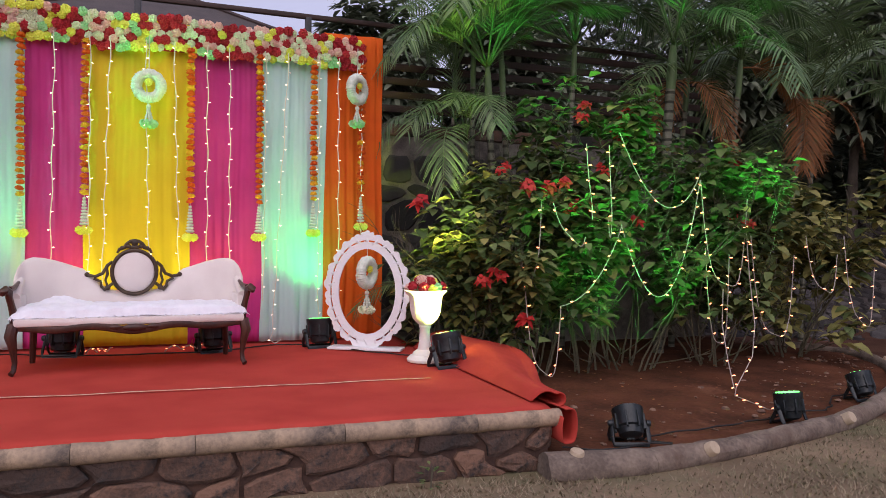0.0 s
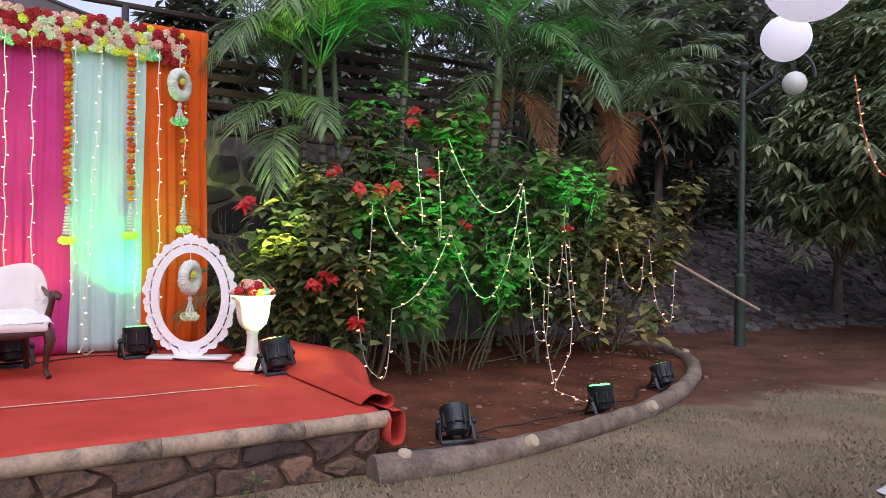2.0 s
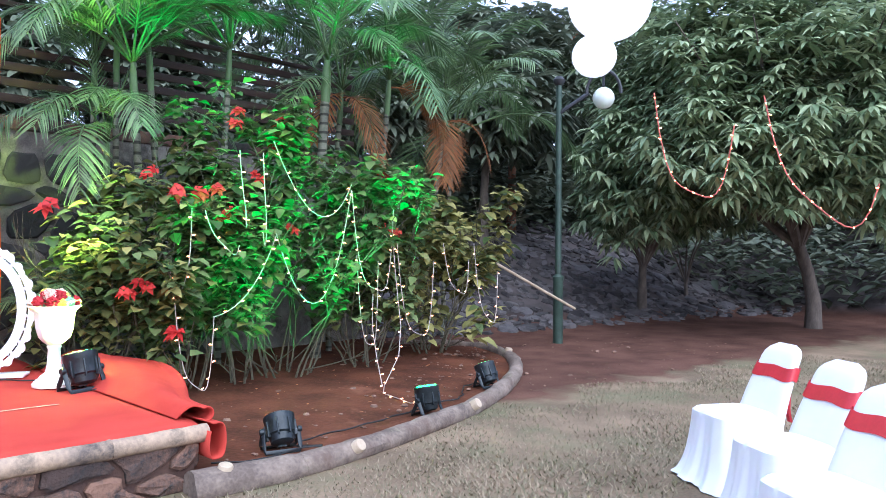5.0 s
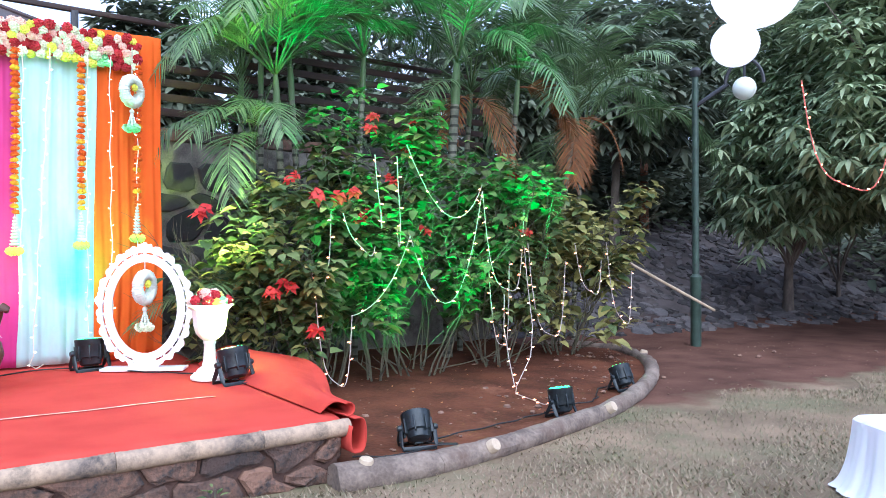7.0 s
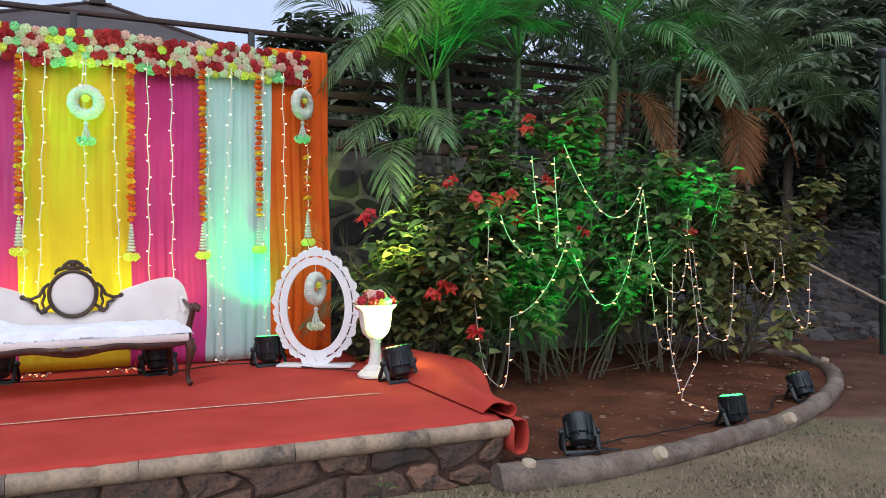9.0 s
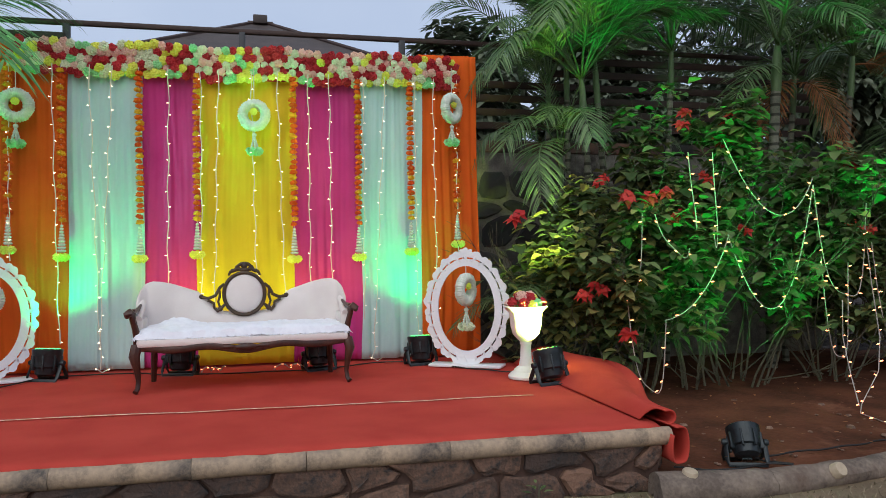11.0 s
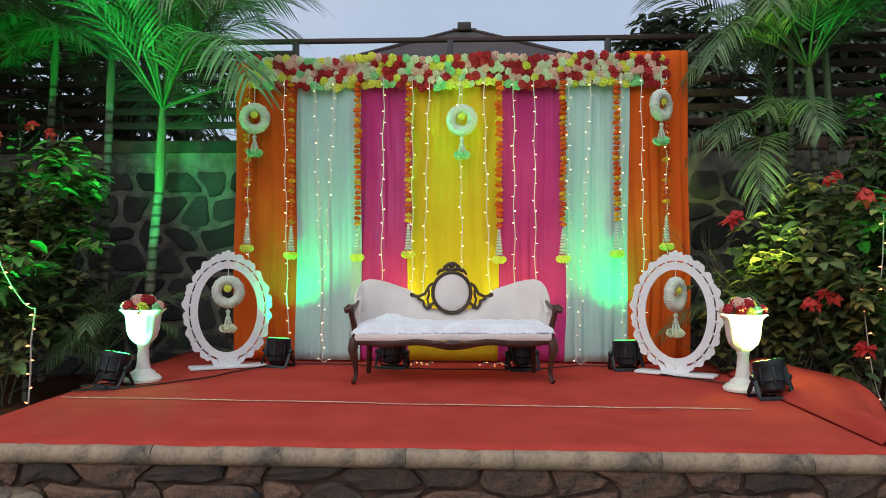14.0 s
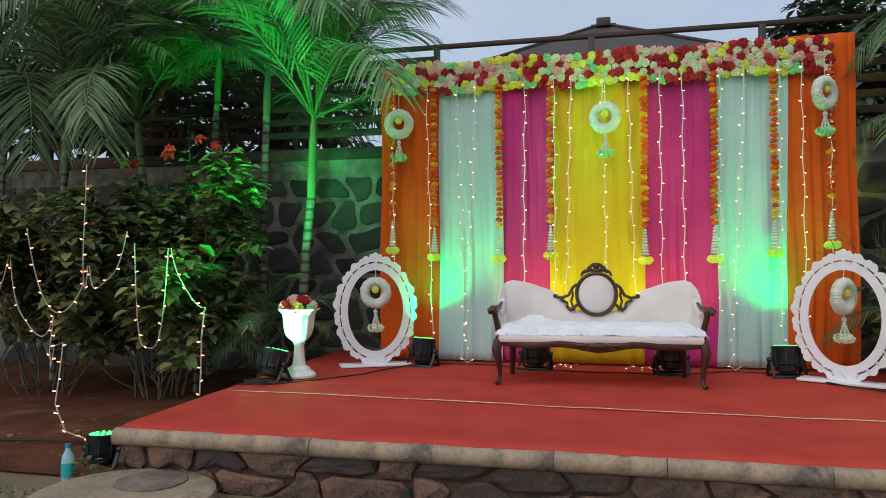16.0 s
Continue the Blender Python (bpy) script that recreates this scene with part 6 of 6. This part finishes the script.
# ---- bottle, step, bamboo pole ----
bottle = thing("water_bottle", pose(-3.34, 4.13, 0.0) @ Matrix.Scale(1.1, 4), "clear plastic water bottle with teal label on the grass", "bottle")
part("body", Geo().lathe([(0.0, 0.0), (0.03, 0.002), (0.034, 0.012), (0.032, 0.05), (0.035, 0.06), (0.035, 0.16), (0.028, 0.19), (0.014, 0.215), (0.013, 0.235)], 20), M["bottle"], bottle)
part("label", Geo().lathe([(0.0356, 0.075), (0.036, 0.078), (0.036, 0.145), (0.0356, 0.148)], 20), M["bottle_label"], bottle, "teal paper label")
part("cap", Geo().lathe([(0.0, 0.232), (0.016, 0.232), (0.0165, 0.252), (0.0, 0.255)], 14), M["cap"], bottle, "blue screw cap")
step = thing("round_step", pose(-2.72, 3.80, 0), "round weathered stone step before the stage", "step")
part("slab", Geo().lathe([(0.0, 0.0), (0.50, 0.0), (0.515, 0.03), (0.50, 0.11), (0.47, 0.125), (0.0, 0.128)], 40), M["coping"], step)
part("inset", Geo().lathe([(0.0, 0.12), (0.20, 0.12), (0.20, 0.136), (0.185, 0.14), (0.0, 0.14)], 28, pose(0.05, 0.2, 0)), M["kerb"], step, "darker round inset stone")
tagged(part("bamboo_pole", Geo().tube([(7.0, 7.1, 1.72), (7.9, 6.95, 1.31), (8.8, 6.80, 0.90), (9.6, 6.66, 0.54)], [0.018, 0.02, 0.022, 0.02], 8), M["bamboo"]), "long pale bamboo pole leaning in the bush", "pole")
# plant at the stage corner
for x, y, s, n in ((-3.2, 4.12, 0.14, 60), (1.42, 4.08, 0.11, 16), (-0.62, 4.05, 0.12, 8)):
    rng = random.Random(int(x * 10))
    t = thing("weed", pose(x, y, 0.0), "small green weed growing at the stage foot", "plant", "weeds")
    P, D, N, L, W = [], [], [], [], []
    for k in range(n):
        a, e = rng.uniform(0, 6.28), rng.uniform(0.1, 1.4)
        h = rng.uniform(0.02, s * 1.3)
        P.append((0.3 * s * math.cos(a), 0.3 * s * math.sin(a), h))
        D.append((math.cos(a), math.sin(a), e * 0.5))
        N.append((0, 0, 1))
        L.append(s * rng.uniform(0.35, 0.6))
        W.append(s * rng.uniform(0.15, 0.3))
    part("leaves", leaf_cloud("leaves", P, D, N, L, W, M["leaf"]), None, t)
    part("stalk", Geo().tube([(0, 0, 0), (0.01, 0, s * 1.2)], 0.005, 5), M["twig"], t)

# ---- hedge and undergrowth beyond the bank ----
rng = random.Random(91)
P, D, N, L, W = [], [], [], [], []
for k in range(14000):
    u = rng.random()
    x, y = 6.9 + 20 * u, 13.2 - 1.0 * u + rng.uniform(-1.2, 3.0)
    if k % 3 == 0:
        x, y = rng.uniform(17.5, 24.0), rng.uniform(2.0, 13.0)
    top = 1.0 + 1.3 * abs(noise.noise((x * 0.6, y * 0.6, 0)))
    P.append((x, y, bank(x, y) + top * rng.random() ** 0.6))
    a = rng.uniform(0, 6.28)
    D.append((math.cos(a), math.sin(a), rng.uniform(-0.4, 0.6)))
    N.append((rng.uniform(-0.5, 0.5), rng.uniform(-0.5, 0.5), 1))
    L.append(rng.uniform(0.25, 0.5))
    W.append(rng.uniform(0.10, 0.2))
tagged(part("undergrowth", leaf_cloud("undergrowth", P, D, N, L, W, M["far_leaf"]), None), "dim tangled undergrowth along the top of the bank", "undergrowth", kind="stuff")

rng = random.Random(92)
P, D, N, L, W = [], [], [], [], []
for k in range(15000):
    a = radians(rng.uniform(38, 88))
    r = rng.uniform(25, 33)
    x, y = r * math.sin(a), r * math.cos(a)
    top = 6.2 + 2.6 * noise.noise((a * 9, 0.4, 2)) + 1.2 * noise.noise((a * 31, 0.4, 5))
    P.append((x, y, 1.0 + (top - 1.0) * rng.random() ** 0.8))
    b = rng.uniform(0, 6.28)
    D.append((math.cos(b), math.sin(b), rng.uniform(-0.6, 0.4)))
    N.append((rng.uniform(-0.6, 0.6), rng.uniform(-0.6, 0.6), 1))
    L.append(rng.uniform(0.6, 1.0))
    W.append(rng.uniform(0.25, 0.45))
tagged(part("far_woods", leaf_cloud("far_woods", P, D, N, L, W, M["far_leaf"]), None), "hazy far woods closing the view beyond the garden", "woods", kind="stuff")

# ---- grass and pebbles ----
rng = np.random.default_rng(5)
n = 90000
gx, gy = rng.uniform(-4.5, 11, n), rng.uniform(2.2, 5.2, n)
kerb_y = np.interp(gx, [p[0] for p in KERB[:9]], [p[1] for p in KERB[:9]])
keep = (gy < np.where(gx < 2.3, 4.16, kerb_y - 0.1)) & ~((gx > 5.4) & (gy > 4.35 - 0.10 * (gx - 6) + 0.3 * np.sin(gx * 3))) & ~((gx < -3.05) & (gy > 4.1)) & (np.hypot(gx + 2.72, gy - 3.8) > 0.52)
patch = np.sin(gx * 2.1 + 1.3 * np.sin(gy * 2.7)) + np.sin(gy * 3.3 + gx) > rng.uniform(-2.2, 1.2, n)
keep &= patch
gx, gy = gx[keep], gy[keep]
n = len(gx)
a, h = rng.uniform(0, 6.283, n), rng.uniform(0.006, 0.024, n)
lean = rng.uniform(0.015, 0.05, n)
z = np.full(n, -0.004)
w = 0.006
p0 = np.stack([gx - w * np.sin(a), gy + w * np.cos(a), z], 1)
p1 = np.stack([gx + w * np.sin(a), gy - w * np.cos(a), z], 1)
p2 = np.stack([gx + lean * np.cos(a), gy + lean * np.sin(a), z + h + 0.012], 1)
me = rows_mesh("grass", np.stack([p0, p1, p2], 1), [(3 * i, 3 * i + 1, 3 * i + 2) for i in range(n)], M["grass"])
tagged(part("grass", me, None), "short dry lawn grass, worn and patchy", "grass", kind="stuff")

rng = random.Random(77)
g = Geo()
for k in range(900):
    if k < 600:
        i = rng.randrange(2, 38)
        q = edge[i].lerp(Vector((STAGE_X1 + (6.9 - STAGE_X1) * i / 40, 8.62, 0)), rng.uniform(0.06, 0.55))
        zz = 0.06
    elif k < 760:
        q, zz = Vector((rng.uniform(6.0, 11.5), rng.uniform(4.2, 7.2), 0)), 0.004
    else:
        q, zz = Vector((rng.uniform(-6.5, -3.3), rng.uniform(4.4, 6.0), 0)), 0.045
    s = rng.uniform(0.005, 0.014) if k % 16 else rng.uniform(0.02, 0.04)
    g.ball((q.x, q.y, zz + s * 0.3), (s * rng.uniform(0.8, 1.5), s, s * 0.6), 6, 4)
tagged(part("pebbles", g, M["pebble"]), "scattered small stones on the red soil", "pebbles", kind="stuff")
rng = random.Random(78)
g = Geo()
for k in range(280):
    i = rng.randrange(1, 39)
    q = edge[i].lerp(Vector((STAGE_X1 + (6.9 - STAGE_X1) * i / 40, 8.62, 0)), rng.uniform(0.05, 0.9))
    a, s = rng.uniform(0, 6.28), rng.uniform(0.01, 0.03)
    p = Vector((q.x, q.y, 0.085 + 0.05 * rng.random()))
    d, e = Vector((math.cos(a), math.sin(a), rng.uniform(-0.2, 0.3))) * s, Vector((-math.sin(a), math.cos(a), rng.uniform(-0.2, 0.2))) * s * 0.5
    g.add([p - d, p + e, p + d, p - e], [(0, 1, 2, 3)])
tagged(part("leaf_litter", g, M["frond_dry"], smooth=False), "dry fallen leaves on the bed", "leaf litter", kind="stuff")

# ---- kerb of concrete logs ----
kerb = thing("kerb", pose(0, 0, 0), "curving garden kerb of weathered concrete logs", "kerb", kind="structure")
fine = along(KERB, 132)
rng = random.Random(31)
for k in range(12):
    seg = fine[k * 11:k * 11 + 12]
    pts, rad = [], []
    for i, q in enumerate(seg):
        pts.append((q.x, q.y, 0.045 + 0.012 * noise.noise((q.x * 3, q.y * 3, 1))))
        r = (0.078 + 0.026 * max(0.0, 1 - (q.x - 2.1) / 1.1)) * (1 + 0.10 * noise.noise((q.x * 5, q.y * 5, 9)))
        rad.append(r * (0.96 if i in (0, 11) else 1.0))
    g = Geo()
    g.tube(pts, rad, 20)
    for j, v in enumerate(g.v):
        p = Vector(v)
        d = 0.012 * noise.noise(p * 9) + 0.008 * noise.noise(Vector((p.x * 9, p.y * 60, p.z * 70)))
        g.v[j] = (p.x + d, p.y - d, p.z + d)
    part("log", g, M["kerb"], kerb)
for i, h in ((3, -0.015), (18, 0.0), (44, 0.0), (98, -0.015), (112, -0.015)):
    q = fine[i]
    part("stub", Geo().lathe([(0.046, 0.0), (0.046, 0.11 + h), (0.04, 0.122 + h), (0.0, 0.125 + h)], 12, pose(q.x, q.y, 0.05, 58 if i in (18, 44) else 14, 0, 12)), M["bamboo"], kerb, "cut branch stub")

# ---- slabs on the bank ----
slope = thing("stone_bank", pose(0, 0, 0), "sloping bank covered with loose grey stone slabs", "rock bank", kind="structure")
rng = random.Random(61)
SLABS = []
for k in range(10):
    c = [(0.30 * math.cos(a) * rng.uniform(0.7, 1.2), 0.22 * math.sin(a) * rng.uniform(0.7, 1.2)) for a in [2 * math.pi * i / 7 for i in range(7)]]
    me, _, _ = stone_mesh("slab", c, 0.0, 0.05, rng, M["slab"])
    SLABS.append(me)
count = 0
while count < 290:
    x, y = rng.uniform(7.6, 19.5), rng.uniform(6.6, 15.0)
    h = bank(x, y)
    if h < 0.03 or h > 2.2:
        continue
    gx, gy = (bank(x + 0.2, y) - h) / 0.2, (bank(x, y + 0.2) - h) / 0.2
    up = Vector((-gx, -gy, 1)).normalized()
    m = Matrix.Translation((x, y, h + 0.005)) @ up.to_track_quat("Z", "Y").to_matrix().to_4x4() @ pose(0, 0, 0, -90 + rng.uniform(-14, 14), rng.uniform(-10, 10), 0) @ pose(0, 0, 0, 0, rng.uniform(0, 360), 0)
    s = rng.uniform(0.4, 1.0)
    part("slab", SLABS[count % 10], None, slope, m=m @ Matrix.Diagonal((s, 1, s, 1)))
    count += 1

rng = random.Random(62)
verts, faces = [], []
for k in range(3200):
    x, y = rng.uniform(7.4, 20.0), rng.uniform(6.2, 15.0)
    h = bank(x, y)
    if h < 0.02 or h > 2.25:
        continue
    gx, gy = (bank(x + 0.2, y) - h) / 0.2, (bank(x, y + 0.2) - h) / 0.2
    m = Matrix.Translation((x, y, h)) @ Vector((-gx, -gy, 1)).normalized().to_track_quat("Z", "Y").to_matrix().to_4x4() @ pose(0, 0, 0, rng.uniform(-18, 18), rng.uniform(-18, 18), rng.uniform(0, 360))
    r, n, k0 = rng.uniform(0.06, 0.19), 6, len(verts)
    ring = [(r * rng.uniform(0.7, 1.2) * math.cos(2 * math.pi * i / n), 0.75 * r * rng.uniform(0.7, 1.2) * math.sin(2 * math.pi * i / n)) for i in range(n)]
    th = rng.uniform(0.02, 0.05)
    verts += [tuple(m @ Vector((p, q, -0.03))) for p, q in ring] + [tuple(m @ Vector((p * 0.92, q * 0.92, th))) for p, q in ring]
    faces += [tuple(range(k0 + n, k0 + 2 * n))] + [(k0 + i, k0 + (i + 1) % n, k0 + n + (i + 1) % n, k0 + n + i) for i in range(n)]
rubble = part("rubble", rows_mesh("rubble", verts, faces, M["rubble"]), None)
tagged(rubble, "small broken grey slabs strewn over the bank", "rubble", kind="stuff")

# ---- coping and face stones of the stage ----
rng = random.Random(21)
x = STAGE_X0 - 0.02
while x < STAGE_X1 - 0.05:
    ln = min(rng.uniform(0.5, 0.85), STAGE_X1 + 0.03 - x)
    if STAGE_X1 + 0.03 - (x + ln) < 0.2:
        ln = STAGE_X1 + 0.03 - x
    g = Geo()
    pts = [(0.0015 + (ln - 0.003) * i / 8, 0.0, 0.005 * noise.noise((x + i, 3, 1))) for i in range(9)]
    g.tube(pts, [0.053 * (1.05 if i in (0, 8) else 1.0) * (1 + 0.07 * noise.noise((x * 3 + i * 0.7, 0, 2))) for i in range(9)], 14)
    part("coping_stone", g, M["coping"], stage, m=pose(x, STAGE_Y0 + 0.035, STAGE_Z - 0.066))
    x += ln
for c in honeycomb(STAGE_X0, STAGE_X1, -0.02, 0.29, 0.36, 0.155, 0.34, rng):
    me, cx, cz = stone_mesh("stone", c, rng.uniform(0.008, 0.02), 0.035, rng, M["stone"])
    part("stone", me, None, stage, m=pose(cx, STAGE_Y0 + 0.055, cz))
for c in honeycomb(STAGE_Y0 + 0.05, STAGE_Y0 + 3.2, -0.02, 0.27, 0.36, 0.145, 0.16, rng):
    me, cx, cz = stone_mesh("stone", c, rng.uniform(0.008, 0.02), 0.035, rng, M["stone"])
    part("stone", me, None, stage, m=pose(STAGE_X0 + 0.03, cx, cz, 0, 0, -90))
    part("stone", me, None, stage, m=pose(STAGE_X1 - 0.03, cx, cz, 0, 0, 90))

# ---- stones of the back wall ----
rng = random.Random(22)
for x0, x1 in ((-8.2, -2.2), (1.8, 4.6)):
    for c in honeycomb(x0, x1, 0.0, 2.42, 0.40, 0.30, 0.30, rng):
        me, cx, cz = stone_mesh("stone", c, rng.uniform(0.025, 0.05), 0.03, rng, M["wall_stone"])
        part("stone", me, None, wall, m=pose(cx, WALL_Y, cz))
